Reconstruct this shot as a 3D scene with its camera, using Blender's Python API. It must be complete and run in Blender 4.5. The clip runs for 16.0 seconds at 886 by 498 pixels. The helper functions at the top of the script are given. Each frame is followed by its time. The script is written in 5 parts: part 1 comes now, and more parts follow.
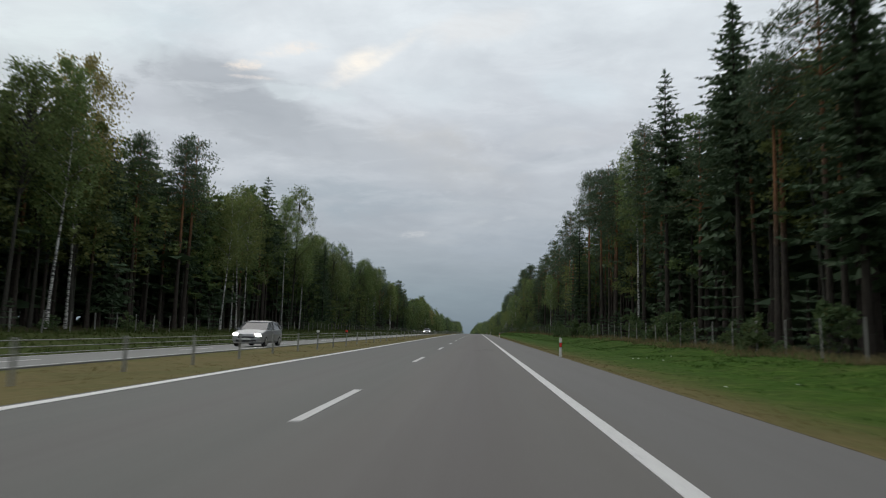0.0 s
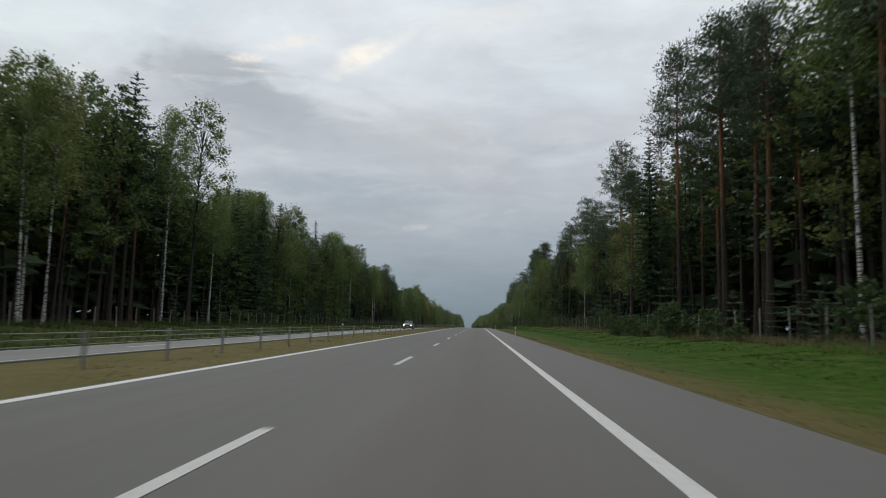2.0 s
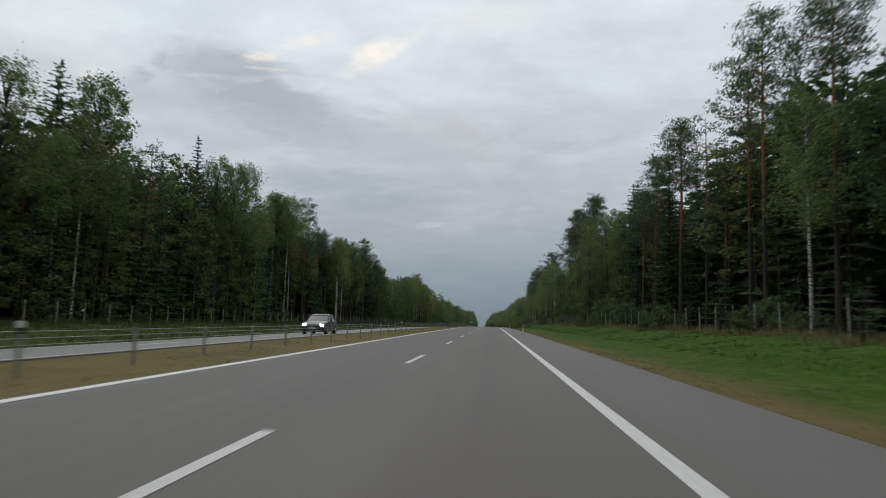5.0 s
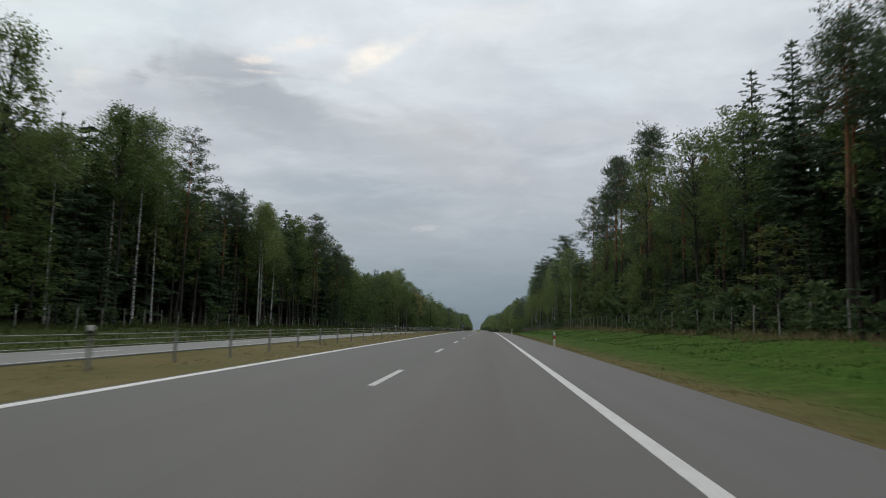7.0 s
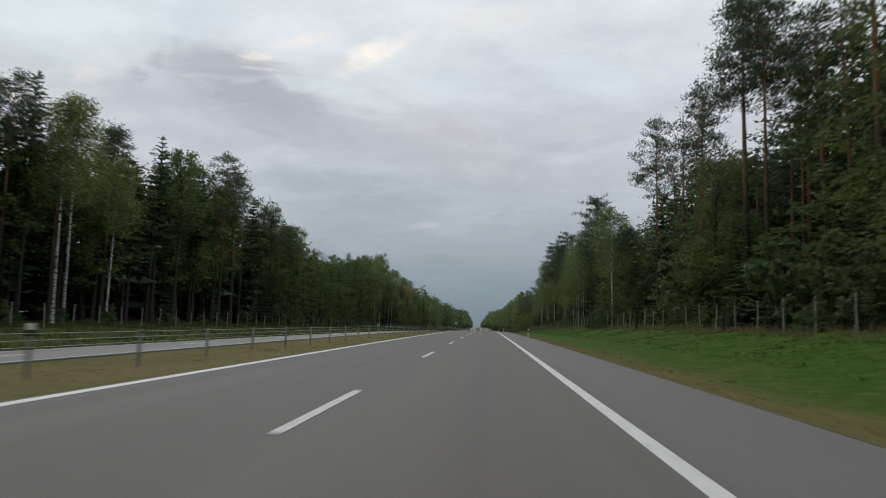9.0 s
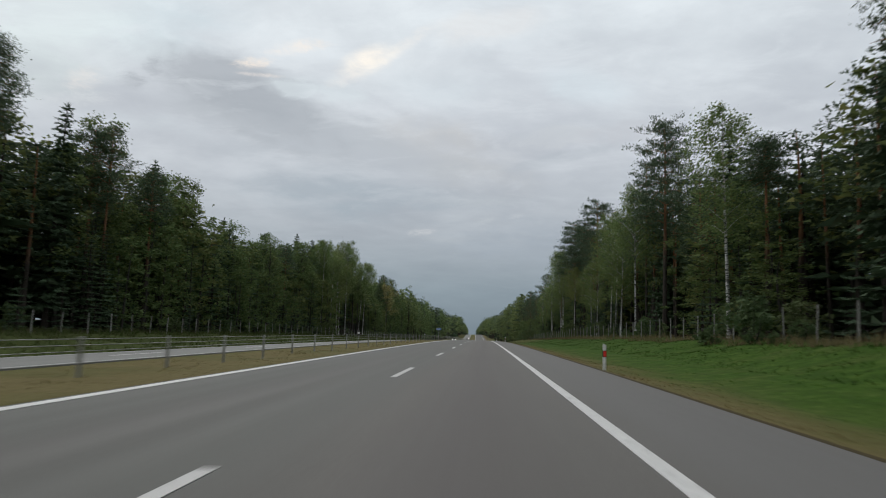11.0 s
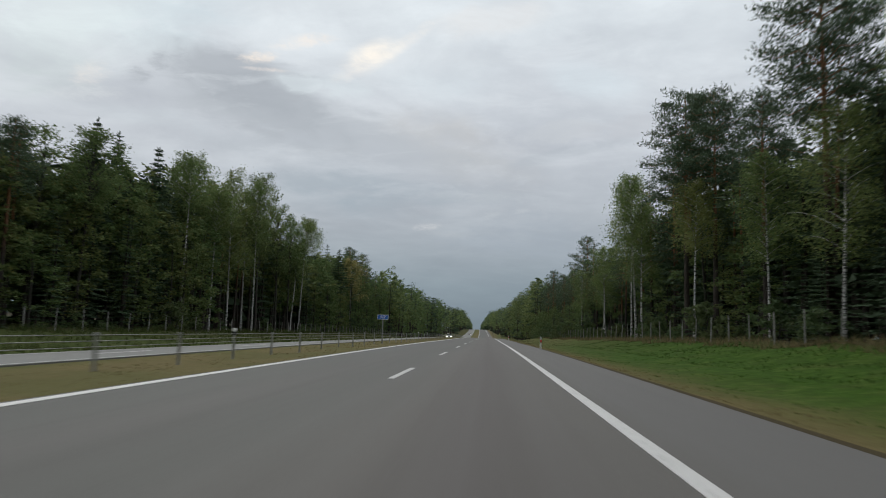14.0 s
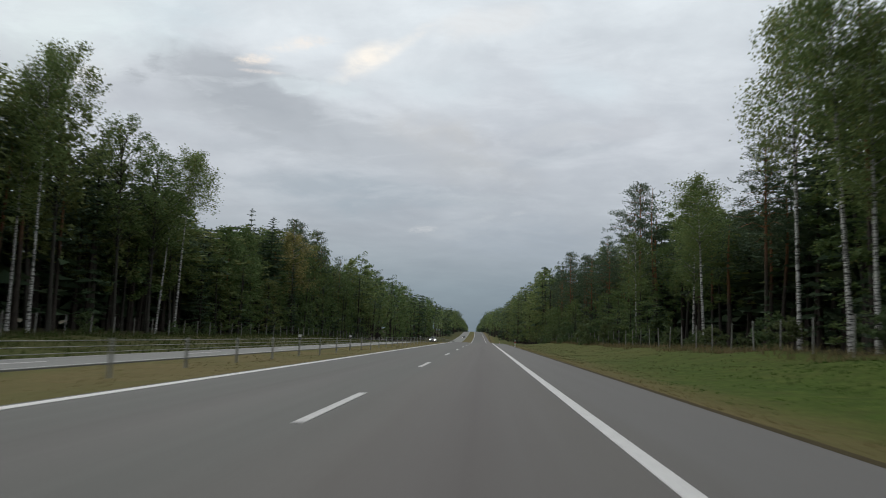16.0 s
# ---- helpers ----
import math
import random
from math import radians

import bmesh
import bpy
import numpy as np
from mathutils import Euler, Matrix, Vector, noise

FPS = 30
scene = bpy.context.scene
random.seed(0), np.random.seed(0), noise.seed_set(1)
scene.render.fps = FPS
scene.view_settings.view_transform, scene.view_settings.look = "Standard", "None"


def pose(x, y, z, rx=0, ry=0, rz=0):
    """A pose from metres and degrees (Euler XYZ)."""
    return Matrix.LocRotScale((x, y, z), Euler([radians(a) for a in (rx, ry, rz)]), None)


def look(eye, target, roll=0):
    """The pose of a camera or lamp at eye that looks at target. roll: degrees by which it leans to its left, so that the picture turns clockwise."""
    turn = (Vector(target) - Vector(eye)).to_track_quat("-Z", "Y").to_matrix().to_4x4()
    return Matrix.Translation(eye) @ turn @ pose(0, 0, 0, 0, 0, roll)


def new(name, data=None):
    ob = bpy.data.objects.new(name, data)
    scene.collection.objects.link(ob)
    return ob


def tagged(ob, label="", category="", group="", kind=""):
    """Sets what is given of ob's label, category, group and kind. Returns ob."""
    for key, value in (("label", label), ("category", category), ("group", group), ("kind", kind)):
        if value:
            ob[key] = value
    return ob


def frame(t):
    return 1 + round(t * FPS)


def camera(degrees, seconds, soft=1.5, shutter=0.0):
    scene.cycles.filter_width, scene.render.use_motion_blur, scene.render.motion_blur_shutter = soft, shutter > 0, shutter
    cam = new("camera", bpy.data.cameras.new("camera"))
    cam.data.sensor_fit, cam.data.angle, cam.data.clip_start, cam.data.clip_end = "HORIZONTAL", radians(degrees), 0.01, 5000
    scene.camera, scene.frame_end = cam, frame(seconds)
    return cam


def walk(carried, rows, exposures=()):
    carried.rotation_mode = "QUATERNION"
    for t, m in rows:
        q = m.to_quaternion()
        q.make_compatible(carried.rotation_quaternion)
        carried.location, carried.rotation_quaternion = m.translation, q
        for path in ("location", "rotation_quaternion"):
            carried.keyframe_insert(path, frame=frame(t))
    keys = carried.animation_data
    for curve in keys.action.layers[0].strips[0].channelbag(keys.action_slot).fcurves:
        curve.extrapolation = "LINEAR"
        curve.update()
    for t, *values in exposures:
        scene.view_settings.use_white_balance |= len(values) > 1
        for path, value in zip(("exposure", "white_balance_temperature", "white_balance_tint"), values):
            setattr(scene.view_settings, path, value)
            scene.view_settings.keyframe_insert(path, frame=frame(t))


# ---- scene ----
# ---- the camera and its way ----
cam = camera(66.0, 16.0, soft=1.0, shutter=0.33)
PATH = [
    (0.0, pose(-0.15, 0.00, 1.13, 90 + 6.72, -1.67, 2.84)),
    (0.5, pose(-0.09, 12.77, 1.13, 90 + 5.89, -1.67, 3.64)),
    (1.0, pose(-0.12, 25.53, 1.13, 90 + 6.05, -1.67, 3.49)),
    (1.5, pose(-0.14, 38.29, 1.14, 90 + 6.01, -1.67, 3.66)),
    (2.0, pose(-0.13, 51.04, 1.14, 90 + 6.15, -1.67, 2.97)),
    (2.5, pose(-0.11, 63.78, 1.14, 90 + 6.46, -1.67, 3.10)),
    (3.0, pose(-0.10, 76.53, 1.14, 90 + 6.36, -1.67, 2.96)),
    (3.5, pose(-0.06, 89.27, 1.14, 90 + 6.32, -1.67, 3.21)),
    (4.0, pose(-0.07, 102.01, 1.14, 90 + 6.17, -1.67, 3.58)),
    (6.5, pose(-0.18, 165.77, 1.10, 90 + 5.78, -1.67, 4.46)),
    (7.0, pose(-0.22, 178.54, 1.09, 90 + 6.19, -1.67, 3.74)),
    (7.5, pose(-0.23, 191.31, 1.07, 90 + 6.37, -1.67, 3.50)),
    (8.0, pose(-0.20, 204.10, 1.05, 90 + 6.11, -1.67, 3.91)),
    (8.5, pose(-0.19, 216.90, 1.02, 90 + 6.41, -1.67, 3.46)),
    (9.0, pose(-0.21, 229.71, 0.99, 90 + 5.95, -1.67, 3.78)),
    (11.5, pose(-0.16, 293.98, 0.69, 90 + 6.59, -1.89, 3.36)),
    (12.0, pose(-0.15, 306.89, 0.59, 90 + 6.39, -2.02, 3.74)),
    (12.5, pose(-0.18, 319.82, 0.50, 90 + 6.27, -2.02, 3.78)),
    (13.0, pose(-0.21, 332.77, 0.40, 90 + 6.13, -2.02, 4.00)),
    (13.5, pose(-0.25, 345.74, 0.28, 90 + 6.01, -2.02, 3.81)),
    (14.0, pose(-0.22, 358.74, 0.16, 90 + 6.08, -2.02, 3.81)),
    (14.5, pose(-0.21, 371.76, 0.01, 90 + 6.05, -2.02, 3.71)),
    (15.0, pose(-0.16, 384.81, -0.15, 90 + 6.00, -2.02, 3.78)),
    (15.5, pose(-0.10, 397.89, -0.32, 90 + 5.85, -2.02, 3.80)),
    (16.0, pose(-0.12, 411.00, -0.52, 90 + 6.29, -2.02, 3.47)),
]
walk(cam, PATH)

# ---- sky and light ----
world = bpy.data.worlds.new("evening_sky")
scene.world = world
world.use_nodes = True
WN, WL = world.node_tree.nodes, world.node_tree.links
WN.clear()


def wmath(op, a, b=None, c=None, clamp=False):
    n = WN.new("ShaderNodeMath")
    n.operation, n.use_clamp = op, clamp
    for i, v in enumerate((a, b, c)):
        if v is None:
            continue
        if isinstance(v, (int, float)):
            n.inputs[i].default_value = v
        else:
            WL.new(v, n.inputs[i])
    return n.outputs[0]


def wmix(fac, a, b):
    n = WN.new("ShaderNodeMix")
    n.data_type = "RGBA"
    for i, v in ((0, fac), (6, a), (7, b)):
        if isinstance(v, (int, float)):
            n.inputs[i].default_value = v
        elif isinstance(v, tuple):
            n.inputs[i].default_value = (*v, 1)
        else:
            WL.new(v, n.inputs[i])
    return n.outputs[2]


def wramp(fac, stops):
    n = WN.new("ShaderNodeValToRGB")
    el = n.color_ramp.elements
    el[0].position, el[1].position = stops[0][0], stops[-1][0]
    for p, c in stops[1:-1]:
        el.new(p)
    for e, (p, c) in zip(sorted(el, key=lambda k: k.position), stops):
        e.color = (*c, 1) if isinstance(c, tuple) else (c, c, c, 1)
    WL.new(fac, n.inputs[0])
    return n.outputs[0]


def wnoise(vec, scale, detail=6.0, rough=0.55, warp=0.0):
    n = WN.new("ShaderNodeTexNoise")
    n.inputs["Scale"].default_value, n.inputs["Detail"].default_value = scale, detail
    n.inputs["Roughness"].default_value, n.inputs["Distortion"].default_value = rough, warp
    WL.new(vec, n.inputs["Vector"])
    return n.outputs["Fac"]


wtc = WN.new("ShaderNodeTexCoord")
wsep = WN.new("ShaderNodeSeparateXYZ")
WL.new(wtc.outputs["Generated"], wsep.inputs[0])
dx, dy, dz = wsep.outputs
up = wmath("MAXIMUM", dz, 0.0)
# the cloud deck, seen in perspective
den = wmath("ADD", up, 0.16)
wcomb = WN.new("ShaderNodeCombineXYZ")
WL.new(wmath("DIVIDE", dx, den), wcomb.inputs[0])
WL.new(wmath("DIVIDE", dy, den), wcomb.inputs[1])
deck = wcomb.outputs[0]
sky = WN.new("ShaderNodeTexSky")
sky.sky_type, sky.sun_disc = "NISHITA", False
sky.sun_elevation, sky.sun_rotation = radians(34), radians(-34)
sky.air_density, sky.dust_density = 1.3, 2.0
bg_sky = WN.new("ShaderNodeBackground")
WL.new(sky.outputs[0], bg_sky.inputs[0])
bg_sky.inputs[1].default_value = 0.05
# overcast: darker grey-blue low down, paler higher up
low = wramp(up, [(0.0, (0.205, 0.265, 0.310)), (0.05, (0.270, 0.335, 0.385)), (0.14, (0.463, 0.510, 0.560)),
                 (0.26, (0.697, 0.740, 0.790)), (0.42, (0.863, 0.930, 0.970)), (0.7, (0.853, 0.900, 0.945)), (1.0, (0.863, 0.900, 0.950))])
gloom = wramp(up, [(0.0, (0.195, 0.250, 0.295)), (0.05, (0.245, 0.305, 0.355)), (0.14, (0.374, 0.415, 0.465)),
                   (0.26, (0.478, 0.515, 0.570)), (0.42, (0.582, 0.630, 0.680)), (0.7, (0.645, 0.690, 0.740)), (1.0, (0.666, 0.700, 0.760))])
big = wnoise(deck, 0.62, 3.0, 0.45, 0.2)
mid = wnoise(deck, 1.7, 6.0, 0.55, 0.35)
fine = wnoise(deck, 5.0, 6.0, 0.6, 0.3)
shade = wmath("ADD", wmath("MULTIPLY_ADD", big, 0.5, wmath("MULTIPLY", mid, 0.38)), wmath("MULTIPLY", fine, 0.12))
clouds = wmix(wramp(shade, [(0.41, 0.0), (0.50, 0.5), (0.60, 1.0)]), low, gloom)
ahead = wmath("MAXIMUM", dy, 0.05)
az, el = wmath("DIVIDE", dx, ahead), wmath("DIVIDE", dz, ahead)
frays = {"wide": wnoise(deck, 4.0, 8.0, 0.6, 0.3), "small": wnoise(deck, 15.0, 8.0, 0.62, 0.4), "tiny": wnoise(deck, 30.0, 8.0, 0.65, 0.5), "billow": wnoise(deck, 7.0, 8.0, 0.55, 0.6)}


def bank(colour, share, x, y, a, b, tilt, ragged=1.0, fray="wide", edge=0.67):
    """One cloud of the sky ahead: an oval frayed by noise, blended over the rest."""
    c, s = math.cos(radians(tilt)), math.sin(radians(tilt))
    u = wmath("SUBTRACT", az, x)
    v = wmath("SUBTRACT", el, y)
    p = wmath("DIVIDE", wmath("MULTIPLY_ADD", u, c, wmath("MULTIPLY", v, s)), a)
    q = wmath("DIVIDE", wmath("MULTIPLY_ADD", v, c, wmath("MULTIPLY", u, -s)), b)
    d = wmath("ADD", wmath("MULTIPLY", p, p), wmath("MULTIPLY", q, q))
    d = wmath("MULTIPLY_ADD", wmath("SUBTRACT", frays[fray], 0.5), ragged * 3.0, d)
    m = wmath("MULTIPLY", wmath("SUBTRACT", 1.5, d), edge, clamp=True)
    m = wmath("MULTIPLY", wmath("MULTIPLY", m, m), share)
    return wmix(m, clouds, colour)


BANKS = (
    ((0.6, 0.705, 0.765), 0.65, -0.514, 0.462, 0.161, 0.063, 4, 0.90, "wide", 0.67),
    ((0.56, 0.645, 0.645), 0.50, -0.721, 0.396, 0.127, 0.076, 0, 0.90, "wide", 0.67),
    ((0.565, 0.572, 0.575), 0.60, -0.079, 0.263, 0.161, 0.052, -14, 0.90, "wide", 0.67),
    ((0.345, 0.415, 0.475), 0.65, -0.222, 0.191, 0.161, 0.041, -6, 0.90, "wide", 0.67),
    ((0.355, 0.41, 0.475), 0.55, 0.058, 0.124, 0.144, 0.042, 0, 0.90, "wide", 0.67),
    ((0.74, 0.79, 0.83), 0.50, -0.127, 0.390, 0.127, 0.042, 0, 0.90, "wide", 0.67),
    ((0.66, 0.7, 0.755), 0.40, 0.080, 0.365, 0.127, 0.068, 0, 0.90, "wide", 0.67),
    ((0.43, 0.472, 0.518), 0.75, -0.364, 0.340, 0.199, 0.063, -20, 0.6, "wide", 0.67),
    ((0.78, 0.87, 0.89), 0.70, -0.678, 0.454, 0.203, 0.076, -6, 0.90, "wide", 0.67),
    ((0.455, 0.5, 0.55), 0.60, -0.223, 0.255, 0.279, 0.051, -6, 0.90, "wide", 0.67),
    ((0.5, 0.54, 0.585), 0.70, -0.268, 0.296, 0.195, 0.048, -18, 0.78, "billow", 0.85),
    ((0.43, 0.468, 0.512), 0.85, -0.368, 0.340, 0.163, 0.060, -24, 0.78, "billow", 0.85),
    ((0.4, 0.438, 0.484), 0.70, -0.391, 0.344, 0.098, 0.040, -26, 0.78, "billow", 0.85),
    ((0.43, 0.468, 0.512), 0.85, -0.456, 0.382, 0.072, 0.030, -6, 0.92, "tiny", 0.62),
    ((0.43, 0.468, 0.512), 0.85, -0.528, 0.391, 0.020, 0.017, 0, 0.92, "tiny", 0.62),
    ((0.43, 0.468, 0.512), 0.80, -0.557, 0.369, 0.028, 0.016, -8, 0.92, "tiny", 0.62),
    ((0.47, 0.51, 0.555), 0.55, -0.411, 0.308, 0.111, 0.023, -12, 0.78, "billow", 0.85),
    ((0.6, 0.66, 0.705), 0.50, -0.545, 0.302, 0.127, 0.020, -8, 1.00, "wide", 0.80),
    ((0.7, 0.775, 0.815), 0.65, -0.258, 0.354, 0.080, 0.022, -10, 1.15, "billow", 0.90),
)
WISPS = (
    ((0.69, 0.76, 0.81), 0.60, -0.072, 0.364, 0.110, 0.039, 0, 0.90, "wide", 0.67),
    ((0.7, 0.785, 0.84), 0.65, 0.136, 0.367, 0.076, 0.034, -10, 0.90, "wide", 0.67),
    ((0.9, 0.84, 0.79), 0.36, -0.638, 0.370, 0.034, 0.023, 10, 0.92, "tiny", 0.62),
    ((0.72, 0.76, 0.78), 0.50, -0.640, 0.338, 0.068, 0.014, 0, 0.92, "tiny", 0.62),
    ((0.93, 0.87, 0.81), 0.75, -0.298, 0.424, 0.051, 0.013, 8, 0.96, "tiny", 0.62),
    ((0.97, 0.87, 0.77), 0.80, -0.367, 0.398, 0.034, 0.010, 4, 1.04, "tiny", 0.62),
    ((0.43, 0.468, 0.512), 0.35, -0.344, 0.388, 0.043, 0.004, -4, 0.92, "tiny", 0.62),
    ((0.5, 0.54, 0.585), 0.60, -0.321, 0.372, 0.059, 0.005, -6, 0.92, "tiny", 0.62),
    ((0.9, 0.82, 0.77), 0.60, -0.357, 0.379, 0.039, 0.004, -4, 0.92, "tiny", 0.62),
    ((0.9, 0.84, 0.79), 0.30, -0.232, 0.368, 0.025, 0.010, 10, 0.96, "tiny", 0.62),
    ((0.9, 0.9, 0.88), 0.70, -0.134, 0.426, 0.059, 0.012, 38, 0.92, "tiny", 0.62),
)
STREAKS = (
    ((1.03, 0.97, 0.88), 1.00, -0.190, 0.402, 0.051, 0.025, 26, 0.55, "small", 0.62),
    ((0.8, 0.8, 0.8), 0.50, -0.005, 0.462, 0.102, 0.029, 8, 0.86, "billow", 0.80),
    ((0.6, 0.635, 0.67), 0.50, 0.095, 0.285, 0.076, 0.017, 10, 1.15, "billow", 0.90),
    ((0.46, 0.505, 0.555), 0.50, 0.116, 0.257, 0.102, 0.011, 14, 0.78, "billow", 0.85),
    ((0.55, 0.575, 0.62), 0.50, 0.194, 0.294, 0.068, 0.019, 8, 1.15, "billow", 0.90),
    ((0.4, 0.455, 0.51), 0.45, -0.186, 0.197, 0.220, 0.022, -4, 1.00, "wide", 0.80),
    ((0.5, 0.545, 0.585), 0.50, -0.016, 0.187, 0.087, 0.010, 0, 0.92, "tiny", 0.62),
    ((0.64, 0.66, 0.68), 0.65, -0.096, 0.139, 0.023, 0.006, 5, 0.92, "tiny", 0.62),
    ((0.46, 0.5, 0.54), 0.50, -0.065, 0.129, 0.039, 0.005, -4, 0.92, "tiny", 0.62),
    ((0.5, 0.545, 0.585), 0.60, -0.000, 0.159, 0.022, 0.006, 18, 0.92, "tiny", 0.62),
    ((0.52, 0.56, 0.6), 0.60, 0.043, 0.166, 0.014, 0.004, 10, 0.92, "tiny", 0.62),
)
for cloud in (*BANKS, *WISPS, *STREAKS):
    clouds = bank(*cloud)
# fine streaks through the whole deck
wstretch = WN.new("ShaderNodeMapping")
wstretch.inputs["Scale"].default_value = (1.0, 1.5, 1.0)
WL.new(deck, wstretch.inputs["Vector"])
veil = wnoise(wstretch.outputs[0], 3.2, 8.0, 0.62, 0.5)
clouds = wmix(wramp(veil, [(0.38, 0.22), (0.52, 0.0)]), clouds, gloom)
clouds = wmix(wramp(veil, [(0.52, 0.0), (0.66, 0.32)]), clouds, low)
bg_cloud = WN.new("ShaderNodeBackground")
WL.new(clouds, bg_cloud.inputs[0])
bg_cloud.inputs[1].default_value = 1.0
blend = WN.new("ShaderNodeMixShader")
blend.inputs[0].default_value = 0.975
WL.new(bg_sky.outputs[0], blend.inputs[1])
WL.new(bg_cloud.outputs[0], blend.inputs[2])
wout = WN.new("ShaderNodeOutputWorld")
WL.new(blend.outputs[0], wout.inputs[0])

sun_data = bpy.data.lights.new("veiled_sun", "SUN")
sun_data.energy, sun_data.angle, sun_data.color = 0.9, radians(50), (1.0, 0.96, 0.90)
sun = new("veiled_sun", sun_data)
sun.matrix_world = look((-34, 50, 41), (0, 0, 0))


# ---- materials ----
class Mat:
    """A node material with a Principled shader and short helpers."""

    def __init__(self, name, rough=0.8, metal=0.0, spec=0.3):
        self.m = bpy.data.materials.new(name)
        self.m.use_nodes = True
        self.n, self.l = self.m.node_tree.nodes, self.m.node_tree.links
        self.b = self.n["Principled BSDF"]
        self.b.inputs["Roughness"].default_value = rough
        self.b.inputs["Metallic"].default_value = metal
        self.b.inputs["Specular IOR Level"].default_value = spec

    def coord(self, which="Object", scale=(1, 1, 1)):
        t = self.n.new("ShaderNodeTexCoord")
        mp = self.n.new("ShaderNodeMapping")
        mp.inputs["Scale"].default_value = scale
        self.l.new(t.outputs[which], mp.inputs["Vector"])
        return mp.outputs[0]

    def place(self, scale=(1, 1, 1)):
        g = self.n.new("ShaderNodeNewGeometry")
        mp = self.n.new("ShaderNodeMapping")
        mp.inputs["Scale"].default_value = scale
        self.l.new(g.outputs["Position"], mp.inputs["Vector"])
        return mp.outputs[0]

    def axis(self, i, vec):
        s = self.n.new("ShaderNodeSeparateXYZ")
        self.l.new(vec, s.inputs[0])
        return s.outputs[i]

    def noise(self, vec, scale, detail=4.0, rough=0.55, warp=0.0):
        n = self.n.new("ShaderNodeTexNoise")
        n.inputs["Scale"].default_value, n.inputs["Detail"].default_value = scale, detail
        n.inputs["Roughness"].default_value, n.inputs["Distortion"].default_value = rough, warp
        self.l.new(vec, n.inputs["Vector"])
        return n.outputs["Fac"]

    def ramp(self, fac, stops):
        n = self.n.new("ShaderNodeValToRGB")
        el = n.color_ramp.elements
        el[0].position, el[1].position = stops[0][0], stops[-1][0]
        for p, c in stops[1:-1]:
            el.new(p)
        for e, (p, c) in zip(sorted(el, key=lambda k: k.position), stops):
            e.color = (*c, 1) if isinstance(c, tuple) else (c, c, c, 1)
        self.l.new(fac, n.inputs[0])
        return n.outputs[0]

    def mix(self, fac, a, b, how="MIX"):
        n = self.n.new("ShaderNodeMix")
        n.data_type, n.blend_type = "RGBA", how
        for i, v in ((0, fac), (6, a), (7, b)):
            if isinstance(v, (int, float)):
                n.inputs[i].default_value = v
            elif isinstance(v, tuple):
                n.inputs[i].default_value = (*v, 1)
            else:
                self.l.new(v, n.inputs[i])
        return n.outputs[2]

    def math(self, op, a, b=0.0):
        n = self.n.new("ShaderNodeMath")
        n.operation = op
        for i, v in enumerate((a, b)):
            if isinstance(v, (int, float)):
                n.inputs[i].default_value = v
            else:
                self.l.new(v, n.inputs[i])
        return n.outputs[0]

    def island(self):
        return self.n.new("ShaderNodeNewGeometry").outputs["Random Per Island"]

    def each(self):
        return self.n.new("ShaderNodeObjectInfo").outputs["Random"]

    def color(self, c):
        if isinstance(c, tuple):
            self.b.inputs["Base Color"].default_value = (*c, 1)
        else:
            self.l.new(c, self.b.inputs["Base Color"])
        return self

    def bump(self, h, strength=0.4, dist=0.02):
        n = self.n.new("ShaderNodeBump")
        n.inputs["Strength"].default_value, n.inputs["Distance"].default_value = strength, dist
        self.l.new(h, n.inputs["Height"])
        self.l.new(n.outputs[0], self.b.inputs["Normal"])
        return self


def asphalt_material(name, tone, lanes=False):
    m = Mat(name, rough=0.8, spec=0.42)
    p = m.place()
    grain = m.noise(p, 55.0, 3.0, 0.7)
    patch = m.noise(m.place((0.55, 0.06, 0.5)), 1.0, 5.0, 0.6)
    streak = m.noise(m.place((2.2, 0.015, 0.5)), 1.0, 4.0, 0.6)
    base = m.ramp(grain, [(0.3, tuple(0.72 * v for v in tone)), (0.55, tone), (0.75, tuple(1.3 * v for v in tone))])
    base = m.mix(m.ramp(patch, [(0.35, 0.0), (0.65, 0.5)]), base, tuple(0.74 * v for v in tone))
    base = m.mix(m.ramp(streak, [(0.4, 0.0), (0.7, 0.5)]), base, tuple(0.74 * v for v in tone))
    if lanes:
        # oil-darkened strip along the middle of each lane, paler shoulder
        n = m.n.new("ShaderNodeMapRange")
        n.inputs["From Min"].default_value, n.inputs["From Max"].default_value = -6.2, 3.9
        wander = m.math("MULTIPLY", m.math("SUBTRACT", m.noise(m.place((0.8, 0.12, 0.5)), 1.0, 4.0), 0.5), 0.9)
        m.l.new(m.math("ADD", m.axis(0, p), wander), n.inputs["Value"])
        # left lane darker and greener: the lens's edge fall-off put into its colour
        base = m.mix(m.ramp(n.outputs[0], [(0.02, 0.8), (0.38, 0.65), (0.48, 0.0)]), base, m.mix(0.8, base, (0.088, 0.094, 0.084)))
        base = m.mix(m.ramp(n.outputs[0], [(0.14, 0.0), (0.23, 0.35), (0.32, 0.0), (0.47, 0.0), (0.585, 0.75), (0.70, 0.0)]), base, (0.098, 0.088, 0.082))
        base = m.mix(m.ramp(n.outputs[0], [(0.755, 0.0), (0.80, 0.45)]), base, (0.142, 0.140, 0.135))
    m.color(base)
    m.l.new(m.ramp(streak, [(0.3, 0.88), (0.7, 0.76)]), m.b.inputs["Roughness"])
    return m.bump(grain, 0.25, 0.004)


ASPHALT = asphalt_material("worn_asphalt", (0.131, 0.123, 0.110), True).m
ASPHALT_DARK = asphalt_material("fresh_asphalt_patch", (0.096, 0.089, 0.082)).m
ASPHALT_PALE = asphalt_material("pale_asphalt", (0.205, 0.205, 0.19)).m


